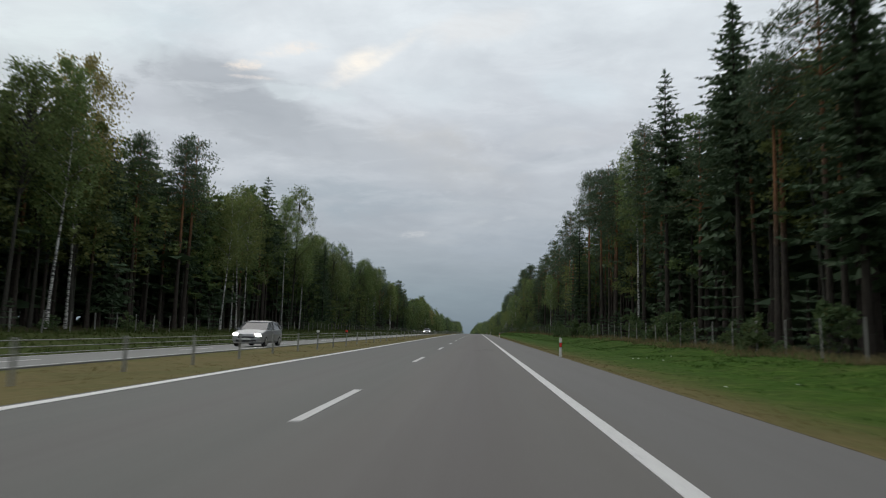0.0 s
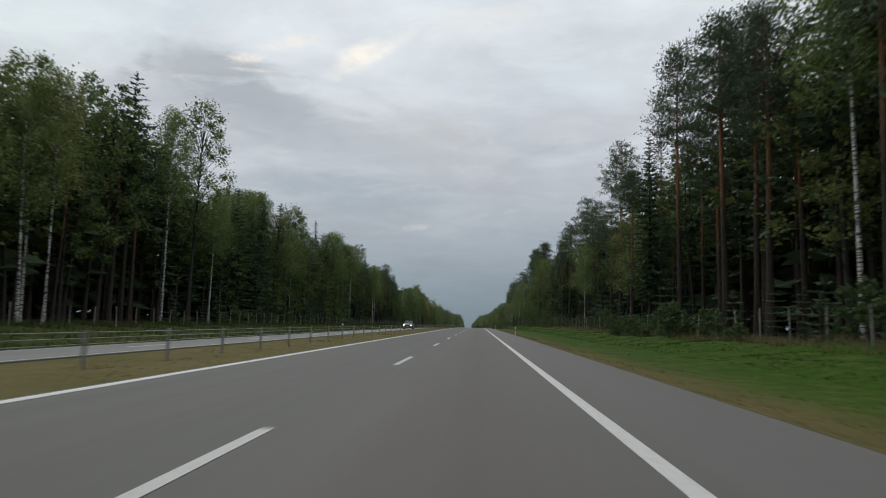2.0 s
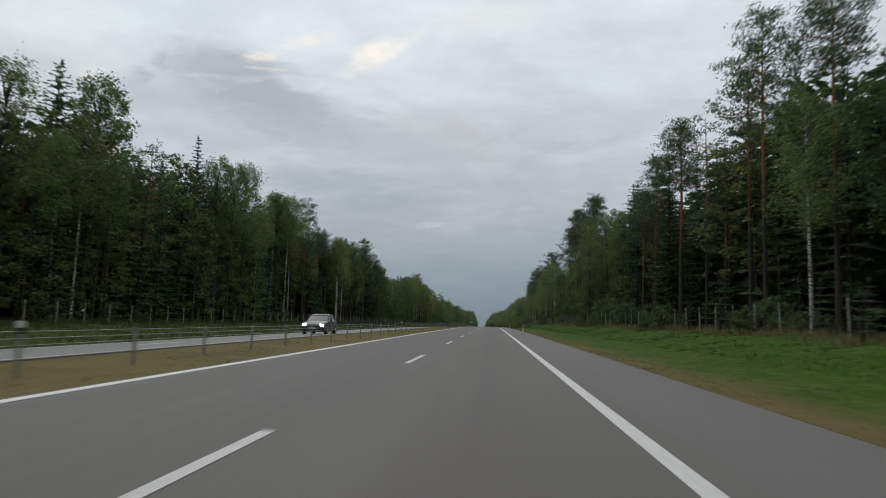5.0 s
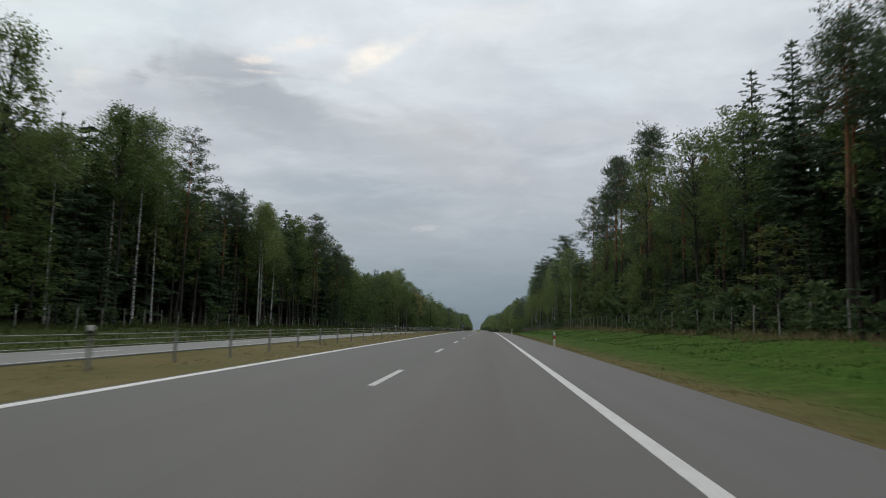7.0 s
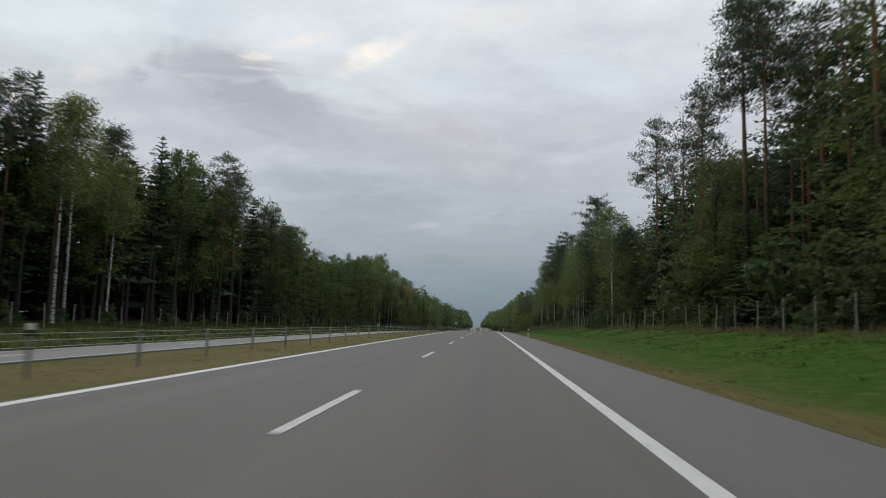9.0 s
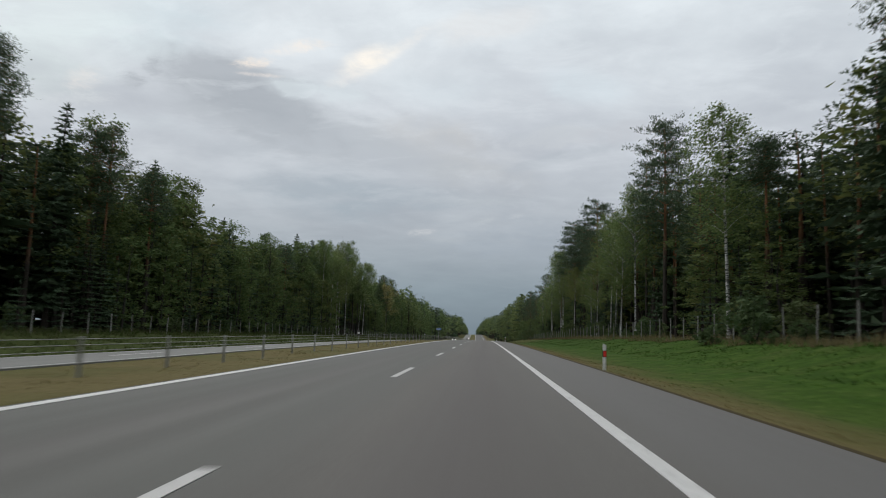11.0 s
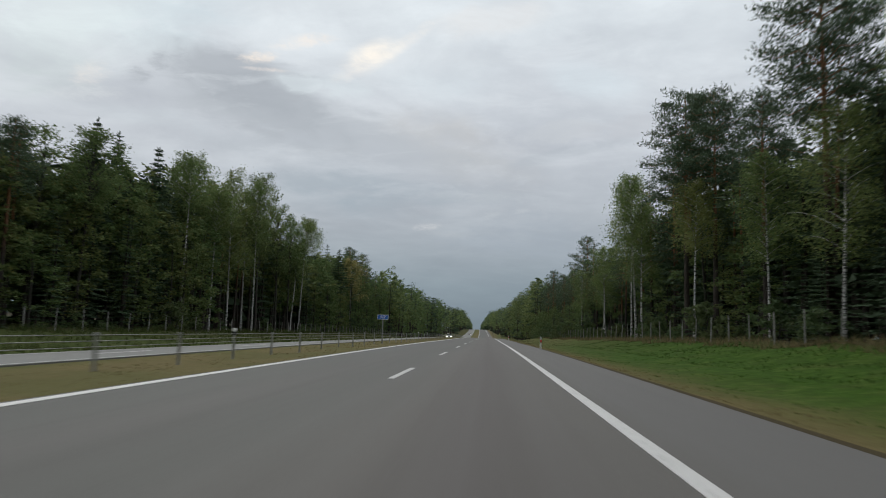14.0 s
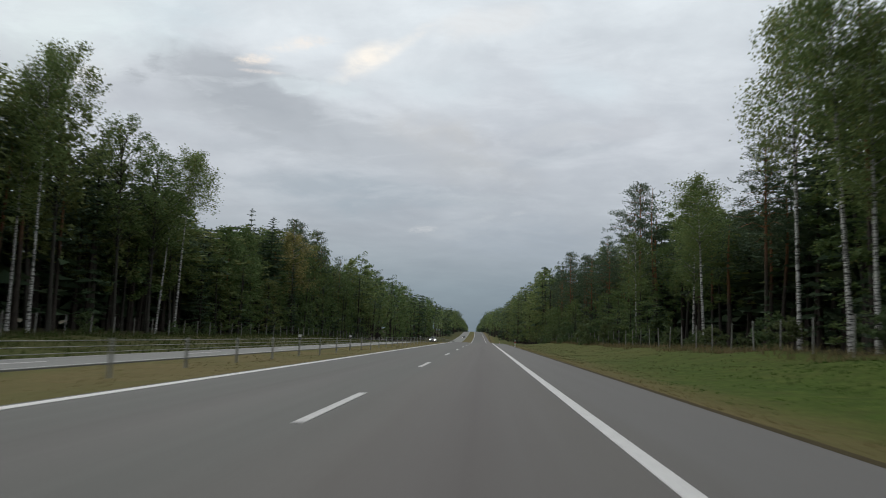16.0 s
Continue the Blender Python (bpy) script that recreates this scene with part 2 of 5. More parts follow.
def paint_material(name, share):
    m = Mat(name, rough=0.6)
    wear = m.noise(m.place(), 9.0, 6.0, 0.7)
    m.color(m.ramp(wear, [(0.28, (0.3 * share, 0.29 * share, 0.28 * share)), (0.42, (0.56 * share, 0.55 * share, 0.53 * share)), (0.7, (0.68 * share, 0.67 * share, 0.64 * share))]))
    return m.bump(wear, 0.2, 0.003)


PAINT = paint_material("road_paint", 1.0).m
PAINT_WORN = paint_material("worn_road_paint", 0.8).m


def ground_material():
    m = Mat("verge_and_forest_floor", rough=0.95, spec=0.05)
    p = m.place()
    x = m.axis(0, p)
    frays = m.math("MULTIPLY", m.math("SUBTRACT", m.noise(p, 0.35, 5.0, 0.6), 0.5), 3.0)
    xx = m.math("ADD", x, frays)
    fine = m.noise(p, 6.0, 6.0, 0.65)
    blot = m.noise(p, 0.5, 5.0, 0.6)
    green = m.ramp(fine, [(0.3, (0.026, 0.066, 0.007)), (0.5, (0.036, 0.086, 0.009)), (0.72, (0.050, 0.106, 0.014))])
    clump = m.noise(p, 1.7, 4.0, 0.6)
    green = m.mix(m.ramp(clump, [(0.38, 0.75), (0.5, 0.0)]), green, m.mix(0.5, green, (0.018, 0.042, 0.008)))
    green = m.mix(m.ramp(clump, [(0.52, 0.0), (0.66, 0.75)]), green, m.mix(0.5, green, (0.105, 0.155, 0.032)))
    dry = m.ramp(fine, [(0.3, (0.118, 0.093, 0.042)), (0.52, (0.148, 0.119, 0.053)), (0.72, (0.18, 0.148, 0.068))])
    dry = m.mix(m.ramp(m.noise(p, 0.22, 4.0, 0.6), [(0.45, 0.0), (0.62, 0.45)]), dry, (0.085, 0.094, 0.032))
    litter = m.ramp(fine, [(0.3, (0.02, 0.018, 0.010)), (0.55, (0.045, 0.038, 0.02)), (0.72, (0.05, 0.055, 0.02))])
    mixed = m.mix(m.ramp(blot, [(0.48, 0.0), (0.75, 0.25)]), green, dry)
    # the verge fades to olive further along
    farther = m.n.new("ShaderNodeMapRange")
    farther.inputs["From Min"].default_value, farther.inputs["From Max"].default_value = 405.0, 480.0
    m.l.new(m.axis(1, p), farther.inputs["Value"])
    mixed = m.mix(m.math("MULTIPLY", farther.outputs[0], 0.55), mixed, dry)
    # zones across the plan: forest, left verge, dry central strip, right shoulder edge, right verge, forest
    n = m.n.new("ShaderNodeMapRange")
    n.inputs["From Min"].default_value, n.inputs["From Max"].default_value = -50.0, 50.0
    m.l.new(xx, n.inputs["Value"])
    zone = n.outputs[0]
    dryness = m.ramp(zone, [(0.30, 0.22), (0.325, 0.22), (0.345, 0.2), (0.375, 0.5), (0.395, 0.95), (0.455, 0.92), (0.52, 1.0), (0.546, 0.95), (0.558, 0.6), (0.574, 0.15), (0.59, 0.04), (0.66, 0.08)])
    # over the left verge the partial litter colour paints in the forest's shade
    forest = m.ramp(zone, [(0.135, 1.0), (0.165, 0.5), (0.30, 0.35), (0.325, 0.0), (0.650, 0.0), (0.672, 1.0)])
    near_edge = m.n.new("ShaderNodeMapRange")
    near_edge.inputs["From Min"].default_value, near_edge.inputs["From Max"].default_value = 3.5, 4.4
    m.l.new(m.math("ADD", x, m.math("MULTIPLY", m.math("SUBTRACT", fine, 0.5), 0.35)), near_edge.inputs["Value"])
    # dark rim beside the asphalt: edge shadow under overhanging grass put into colour
    rim = m.ramp(near_edge.outputs[0], [(0.0, 0.0), (0.02, 1.0), (0.5, 0.8), (0.6, 0.0)])
    verge = m.mix(rim, m.mix(dryness, mixed, dry), (0.052, 0.042, 0.025))
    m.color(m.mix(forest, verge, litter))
    return m.bump(fine, 0.35, 0.04)


GROUND = ground_material().m


def leaf_material(name, dark, mid, lite, odd, odd_share=0.12, tree_shift=None, through_light=0.36):
    m = Mat(name, rough=0.75, spec=0.14)
    r = m.island()
    dark = tuple(0.45 * u + 0.55 * v for u, v in zip(dark, mid))
    lite = tuple(0.5 * u + 0.5 * v for u, v in zip(lite, mid))
    odd = tuple(0.55 * u + 0.45 * v for u, v in zip(odd, mid))
    c = m.ramp(r, [(0.0, dark), (0.45, mid), (1.0 - odd_share - 0.06, lite), (1.0 - odd_share, odd)])
    if tree_shift:
        c = m.mix(m.ramp(m.each(), [(0.4, 0.0), (0.85, 0.4), (1.0, 0.65)]), c, m.mix(0.5, c, tree_shift))
    m.color(c)
    # thin leaves let some light through
    tr = m.n.new("ShaderNodeBsdfTranslucent")
    m.l.new(c, tr.inputs[0])
    mx = m.n.new("ShaderNodeMixShader")
    mx.inputs[0].default_value = through_light
    m.l.new(m.b.outputs[0], mx.inputs[1])
    m.l.new(tr.outputs[0], mx.inputs[2])
    m.l.new(mx.outputs[0], m.n["Material Output"].inputs[0])
    return m.m


PINE_NEEDLES = leaf_material("pine_needles", (0.038, 0.063, 0.038), (0.079, 0.116, 0.067), (0.126, 0.170, 0.099), (0.138, 0.146, 0.069), 0.03, (0.108, 0.140, 0.067), 0.2)
SPRUCE_NEEDLES = leaf_material("spruce_needles", (0.031, 0.052, 0.029), (0.058, 0.092, 0.048), (0.094, 0.134, 0.069), (0.089, 0.101, 0.050), 0.03, (0.060, 0.090, 0.056), 0.15)
YOUNG_NEEDLES = leaf_material("young_spruce_needles", (0.035, 0.058, 0.032), (0.062, 0.098, 0.055), (0.095, 0.138, 0.08), (0.10, 0.115, 0.06), 0.05, (0.08, 0.11, 0.07), 0.2)
BIRCH_LEAVES = leaf_material("birch_leaves", (0.086, 0.129, 0.045), (0.162, 0.224, 0.081), (0.240, 0.305, 0.121), (0.324, 0.280, 0.090), 0.04, (0.288, 0.241, 0.073))
AUTUMN_LEAVES = leaf_material("autumn_leaves", (0.17, 0.16, 0.06), (0.30, 0.27, 0.10), (0.40, 0.355, 0.14), (0.42, 0.30, 0.10), 0.08, (0.26, 0.17, 0.08))
BROAD_LEAVES = leaf_material("broad_leaves", (0.054, 0.090, 0.031), (0.108, 0.162, 0.058), (0.180, 0.237, 0.090), (0.252, 0.224, 0.067), 0.03, (0.228, 0.190, 0.062))
BUSH_LEAVES = leaf_material("bush_leaves", (0.043, 0.074, 0.031), (0.084, 0.129, 0.056), (0.142, 0.193, 0.078), (0.168, 0.157, 0.056), 0.04, (0.144, 0.129, 0.050))
GRASS_GREEN = leaf_material("green_grass_blades", (0.029, 0.07, 0.008), (0.041, 0.092, 0.011), (0.060, 0.116, 0.017), (0.15, 0.15, 0.05), 0.05)
GRASS_DRY = leaf_material("dry_grass_blades", (0.12, 0.098, 0.042), (0.158, 0.128, 0.056), (0.2, 0.165, 0.076), (0.14, 0.145, 0.045), 0.15)
GRASS_FADED = leaf_material("faded_grass_blades", (0.045, 0.056, 0.018), (0.072, 0.084, 0.028), (0.105, 0.112, 0.042), (0.15, 0.12, 0.06), 0.15)
# this darker green has the tree shade of the upper right bank painted in
GRASS_SHADED = leaf_material("shaded_grass_blades", (0.020, 0.052, 0.008), (0.029, 0.068, 0.010), (0.044, 0.088, 0.015), (0.11, 0.10, 0.04), 0.05)
GRASS_ROUGH = leaf_material("rough_verge_grass", (0.03, 0.045, 0.012), (0.055, 0.08, 0.022), (0.09, 0.11, 0.035), (0.13, 0.115, 0.05), 0.15)
GRASS_TALL = leaf_material("tall_weeds", (0.07, 0.08, 0.03), (0.17, 0.145, 0.07), (0.27, 0.22, 0.12), (0.24, 0.18, 0.10), 0.3)


def bark_material(name, lower, upper=None, scale=8.0):
    m = Mat(name, rough=0.9, spec=0.06)
    o = m.coord("Object", (1, 1, 0.25))
    n = m.noise(o, scale, 5.0, 0.65)
    a = m.ramp(n, [(0.3, tuple(0.5 * v for v in lower)), (0.6, lower), (0.8, tuple(1.35 * v for v in lower))])
    if upper:
        b = m.ramp(n, [(0.3, tuple(0.6 * v for v in upper)), (0.6, upper), (0.8, tuple(1.3 * v for v in upper))])
        h = m.math("ADD", m.axis(2, m.coord("Object", (1, 1, 0.05))), m.math("MULTIPLY", n, 0.12))
        a = m.mix(m.ramp(h, [(0.42, 0.0), (0.68, 1.0)]), a, b)
    m.color(a)
    return m.bump(n, 0.6, 0.03).m


PINE_BARK = bark_material("pine_bark", (0.062, 0.053, 0.045), (0.26, 0.13, 0.068))
SPRUCE_BARK = bark_material("spruce_bark", (0.055, 0.047, 0.04))
GREY_BARK = bark_material("grey_green_bark", (0.06, 0.057, 0.048))


def birch_bark_material():
    m = Mat("birch_bark", rough=0.7, spec=0.25)
    bands = m.noise(m.coord("Object", (1.2, 1.2, 6.0)), 1.5, 5.0, 0.7)
    blot = m.noise(m.coord("Object", (1, 1, 0.6)), 1.1, 4.0, 0.6)
    white = m.ramp(m.noise(m.coord(), 12.0, 4.0), [(0.3, (0.42, 0.41, 0.385)), (0.7, (0.64, 0.625, 0.595))])
    c = m.mix(m.ramp(bands, [(0.48, 0.0), (0.56, 1.0)]), white, (0.035, 0.032, 0.03))
    c = m.mix(m.ramp(blot, [(0.52, 0.0), (0.66, 0.9)]), c, (0.06, 0.055, 0.05))
    return m.color(c).m


BIRCH_BARK = birch_bark_material()


def plain_material(name, c, rough=0.6, metal=0.0, grime=0.25, spec=0.4, scale=7.0):
    m = Mat(name, rough=rough, metal=metal, spec=spec)
    n = m.noise(m.coord(), scale, 5.0, 0.65)
    m.color(m.ramp(n, [(0.3, tuple((1 - grime) * v for v in c)), (0.65, c)]))
    return m.bump(n, 0.12, 0.004).m


GALVANISED = plain_material("weathered_galvanised_steel", (0.28, 0.285, 0.28), 0.55, 0.6)
POST_STEEL = plain_material("dull_grey_steel", (0.27, 0.275, 0.26), 0.65, 0.2)
FENCE_WIRE = plain_material("rusty_fence_wire", (0.12, 0.11, 0.10), 0.7, 0.3)
FENCE_WOOD = plain_material("grey_weathered_wood", (0.30, 0.295, 0.27), 0.9, 0.0, 0.4)
PLASTIC_WHITE = plain_material("white_plastic", (0.72, 0.72, 0.70), 0.45, 0.0, 0.18)
PLASTIC_BLACK = plain_material("black_plastic", (0.025, 0.025, 0.026), 0.5)
SIGNAL_RED = plain_material("red_retroreflector", (0.78, 0.045, 0.03), 0.35, 0.0, 0.15)
SIGN_BLUE = plain_material("blue_sign_face", (0.03, 0.13, 0.46), 0.4, 0.0, 0.12)
SIGN_WHITE = plain_material("white_sign_print", (0.75, 0.76, 0.77), 0.4, 0.0, 0.1)
SIGN_BACK = plain_material("grey_sign_metal", (0.32, 0.33, 0.33), 0.5, 0.5)
CAR_GREY = plain_material("silver_car_paint", (0.28, 0.285, 0.29), 0.3, 0.4, 0.1)
CAR_DARK = plain_material("dark_car_paint", (0.05, 0.055, 0.065), 0.3, 0.4, 0.1)
RUBBER = plain_material("tyre_rubber", (0.02, 0.02, 0.02), 0.85)
RIM_METAL = plain_material("alloy_rim", (0.4, 0.4, 0.41), 0.35, 0.8)
CAR_GLASS = plain_material("dark_car_glass", (0.015, 0.018, 0.02), 0.08, 0.0, 0.05, 0.6)
TAIL_RED = plain_material("red_lamp_glass", (0.4, 0.02, 0.02), 0.25)


def lamp_material():
    m = Mat("lit_headlamp", rough=0.2)
    m.color((0.8, 0.8, 0.78))
    m.b.inputs["Emission Color"].default_value = (1.0, 0.94, 0.82, 1)
    m.b.inputs["Emission Strength"].default_value = 30.0
    return m.m


HEADLAMP = lamp_material()


# ---- the lie of the land ----
PY = np.arange(-60.0, 3001.0, 5.0)


def _profile():
    """Height of the road along its length: level, over a long crest, down into a dip, then nearly level."""
    u = PY / 331.0
    near = 0.147 * u ** 2 - 0.249 * u ** 3 - 0.568 * u ** 4
    near[PY < 0] = 0.0
    k = int(np.searchsorted(PY, 425.0))
    slope = np.interp(PY, (425, 440, 530, 560, 620, 680, 760, 840, 1000, 1150, 1220, 1300, 3000), (-0.0168, -0.0165, -0.0168, -0.031, -0.033, -0.023, -0.010, -0.001, 0.005, 0.005, 0.0, -0.010, -0.012))
    z = near.copy()
    for i in range(k, len(PY)):
        z[i] = z[i - 1] + 0.5 * (slope[i] + slope[i - 1]) * 5.0
    return z


PZ = _profile()
CX = (-200, -80, -45, -37, -33, -27, -23.5, -20, -18.4, -11.4, -8.8, -6.24, 3.9, 4.5, 7.0, 10.0, 13.0, 15.5, 20, 45, 200)
CZ = (0.3, 0.3, 0.25, 0.10, -0.05, -0.35, -0.55, -0.62, -0.45, -0.15, -0.14, -0.03, -0.03, -0.14, -0.32, -0.08, 0.55, 0.88, 1.0, 1.05, 0.9)


def road_z(y):
    return np.interp(y, PY, PZ)


def bend(y):
    """How far the road swings to the left, far ahead."""
    u = np.clip(np.asarray(y, float) - 560.0, 0.0, 640.0)
    return -1.35e-5 * u ** 2 - 0.0173 * np.maximum(np.asarray(y, float) - 1200.0, 0.0)


def lie(x, y):
    """Height of the land: the road's profile, the cross-section, and the right bank that rises and falls along the way."""
    rise = np.interp(y, (40, 85, 125, 155, 220, 290, 330, 440, 500), (-0.5, -0.2, -0.28, 0.0, 0.15, 0.4, 0.3, 0.0, -0.28))
    return np.interp(y, PY, PZ) + np.interp(x, CX, CZ) + rise * np.clip((np.asarray(x, float) - 7.5) / 7.5, 0.0, 1.0)


def pitch_at(y):
    return math.degrees(math.atan2(float(road_z(y + 2) - road_z(y - 2)), 4.0))


def mesh_of(name, verts, faces, material, smooth=False):
    me = bpy.data.meshes.new(name)
    me.from_pydata(np.asarray(verts).tolist(), [], [tuple(f) for f in (faces.tolist() if isinstance(faces, np.ndarray) else faces)])
    me.materials.append(material)
    if smooth:
        me.polygons.foreach_set("use_smooth", [True] * len(me.polygons))
    me.update()
    return me


def part_mesh(name, me, parent, label="", m=None):
    ob = new(name, me)
    ob.parent = parent
    if m is not None:
        ob.matrix_local = m
    return tagged(ob, label) if label else ob


def part(name, bm, material, parent, label="", m=None):
    me = bpy.data.meshes.new(name)
    bm.to_mesh(me)
    bm.free()
    me.materials.append(material)
    return part_mesh(name, me, parent, label, m)


def empty(name, m=None):
    ob = new(name)
    ob.empty_display_size = 0.2
    if m is not None:
        ob.matrix_world = m
    return ob


def sheet(name, xs, ys, height, material, smooth=True):
    """A surface over a grid of x and y."""
    gx, gy = np.meshgrid(xs, ys)
    v = np.stack([gx + bend(gy), gy, height(gx, gy)], -1).reshape(-1, 3)
    nx, ny = len(xs), len(ys)
    i = (np.arange(ny - 1)[:, None] * nx + np.arange(nx - 1)[None]).ravel()
    return mesh_of(name, v, np.stack([i, i + 1, i + nx + 1, i + nx], -1), material, smooth)


def rough_ground(x, y):
    z = lie(x, y)
    wob = 0.05 * np.sin(x * 0.9 + y * 0.31) + 0.05 * np.sin(x * 0.37 - y * 0.53 + 1.3) + 0.03 * np.sin(y * 1.1 + x * 1.7)
    off = np.minimum(np.abs(x - 3.9), np.minimum(np.abs(x + 6.24), np.minimum(np.abs(x + 11.4), np.abs(x + 18.4))))
    on_road = ((x > -6.24) & (x < 3.82 - 0.17 * np.clip((y - 240.0) / 80.0, 0, 1))) | ((x > -18.4) & (x < -11.4))
    z = z + np.where(on_road, -0.25, wob * np.clip(off / 2.0, 0, 1) * np.where(np.abs(x + 1) > 12, 1.6, 0.6))
    return z


ground_x = np.array([-1500, -600, -200, -120, -80, -60, -50, -45, -41, -38, -36, -34.5, -33, -31, -29, -27, -25, -23, -21, -19.5, -18.4, -18.3, -11.5, -11.4, -10.6,
                     -9.5, -8.8, -8, -7.2, -6.6, -6.24, -6.14, 3.55, 3.66, 3.76, 3.83, 3.9, 4.5, 5.3, 6.2, 7, 8, 9, 10, 11, 12, 13, 14, 15, 16, 17.5, 20, 25, 35, 45, 70, 120, 200, 600, 1500])
ground_y = np.concatenate([np.arange(-400, -60, 20), np.arange(-60, 620, 2.5), np.arange(620, 3001, 20)])
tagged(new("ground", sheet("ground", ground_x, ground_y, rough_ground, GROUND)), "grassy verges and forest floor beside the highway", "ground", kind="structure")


def strip(name, x0, x1, lift, depth, material, y0=-55.0, y1=2900.0, step=5.0, cross=None, drift=0.0, narrow=0.0):
    """A slab that follows the road's profile, with real edges."""
    ys = np.arange(y0, y1 + 0.1, step)
    xs = np.linspace(x0, x1, 9)
    h = lambda x, y: road_z(y) + (np.interp(x, *cross) if cross else 0.0) + lift
    gx, gy = np.meshgrid(xs, ys)
    top = np.stack([gx + bend(gy) + drift * np.clip(gy / 330.0, 0, 1) - narrow * (gx > 2.0) * np.clip((gy - 240.0) / 80.0, 0, 1), gy, h(gx, gy)], -1)
    low = top[:, [0, -1]].copy()
    low[..., 2] -= depth
    rows = np.concatenate([low[:, :1], top, low[:, 1:]], 1)
    n = rows.shape[1]
    i = (np.arange(len(ys) - 1)[:, None] * n + np.arange(n - 1)[None]).ravel()
    return mesh_of(name, rows.reshape(-1, 3), np.stack([i, i + 1, i + n + 1, i + n], -1), material)


CROSS = ((-18.4, -11.4), (-0.43, -0.11))
tagged(new("road", strip("road", -6.18, 3.80, 0.0, 0.2, ASPHALT, narrow=0.17)), "worn grey asphalt carriageway with darker wheel tracks", "road", kind="structure")
tagged(new("road_opposite", strip("road_opposite", -18.35, -11.45, 0.0, 0.2, ASPHALT_PALE, cross=CROSS)), "paler asphalt of the opposite carriageway", "road", kind="structure")

for x, w, drift in ((1.43, 0.19, -0.027), (-5.97, 0.20, 0.0)):
    tagged(new("edge_line", strip("edge_line", x - w / 2, x + w / 2, 0.006, 0.006, PAINT, y1=1500, drift=drift)), "solid white painted edge line on asphalt", "road marking", kind="structure")
for x in (-17.75, -11.75):
    tagged(new("edge_line", strip("edge_line", x - 0.06, x + 0.06, 0.006, 0.006, PAINT_WORN, y1=1500, cross=CROSS)), "solid white painted edge line on asphalt", "road marking", kind="structure")


def dash_mesh(length, width):
    bm = bmesh.new()
    bmesh.ops.create_grid(bm, x_segments=2, y_segments=8, size=0.5, matrix=Matrix.Diagonal((width, length, 1, 1)))
    g = bmesh.ops.extrude_face_region(bm, geom=bm.faces[:])
    bmesh.ops.translate(bm, verts=[e for e in g["geom"] if isinstance(e, bmesh.types.BMVert)], vec=(0, 0, -0.006))
    bmesh.ops.recalc_face_normals(bm, faces=bm.faces)
    me = bpy.data.meshes.new("lane_dash")
    bm.to_mesh(me)
    bm.free()
    me.materials.append(PAINT_WORN)
    return me


DASH = dash_mesh(4.3, 0.14)
for x, first, count in ((-2.27, 8.09 + 2.19 - 15.22, 46), (-14.75, 5.0, 44)):
    for i in range(count):
        y = first + 15.22 * i
        dz = float(np.interp(x, *CROSS)) if x < -10 else 0.0
        ob = new("lane_dash", DASH)
        ob.matrix_world = pose(x, y, float(road_z(y)) + dz + 0.007, pitch_at(y), 0, 0)
        tagged(ob, "white dashed lane marking on asphalt", "road marking", "lane dashes", "structure")


# ---- growing things: shapes ----
RNG = np.random.default_rng(7)


def unit(v):
    return v / np.maximum(np.linalg.norm(v, axis=-1, keepdims=True), 1e-9)


class Shape:
    """Collects vertices and faces of one mesh."""

    def __init__(self):
        self.v, self.f, self.n = [], [], 0

    def add(self, v, f):
        self.v.append(np.asarray(v, float))
        self.f.extend((np.asarray(f) + self.n).tolist())
        self.n += len(v)

    def tube(self, pts, radii, sides=6):
        pts, radii = np.asarray(pts, float), np.asarray(radii, float)
        d = unit(np.gradient(pts, axis=0))
        a = unit(np.cross(d, (0.13, 0.97, 0.21)))
        b = np.cross(d, a)
        t = np.linspace(0, 2 * np.pi, sides, endpoint=False)
        ring = a[:, None] * np.cos(t)[None, :, None] + b[:, None] * np.sin(t)[None, :, None]
        v = (pts[:, None] + ring * radii[:, None, None]).reshape(-1, 3)
        k, s = np.meshgrid(np.arange(len(pts) - 1), np.arange(sides), indexing="ij")
        k, s = k.ravel(), s.ravel()
        q = (s + 1) % sides
        self.add(v, np.stack([k * sides + s, k * sides + q, (k + 1) * sides + q, (k + 1) * sides + s], -1))

    def leaves(self, c, size, flat=0.0, aspect=0.6):
        """Small pointed leaf sprays at the points c."""
        n = len(c)
        u = unit(RNG.normal(size=(n, 3)) * (1, 1, 1 - flat))
        w = unit(np.cross(u, RNG.normal(size=(n, 3))))
        s = np.asarray(size).reshape(-1, 1) * RNG.uniform(0.6, 1.3, (n, 1))
        v = np.stack([c + u * s, c - u * s * 0.5 + w * s * aspect, c - u * s * 0.5 - w * s * aspect], 1).reshape(-1, 3)
        self.add(v, np.arange(3 * n).reshape(-1, 3))

    def spikes(self, c, d, length, width):
        """Thin pointed sprays from c along d."""
        n = len(c)
        d = unit(d)
        side = unit(np.cross(d, RNG.normal(size=(n, 3))))
        length, width = np.asarray(length).reshape(-1, 1), np.asarray(width).reshape(-1, 1)
        low = c + d * length * 0.12
        v = np.stack([low + side * width, c + d * length, low - side * width], 1).reshape(-1, 3)
        self.add(v, np.arange(3 * n).reshape(-1, 3))

    def mesh(self, name, material, smooth=False):
        return mesh_of(name, np.concatenate(self.v), self.f, material, smooth)


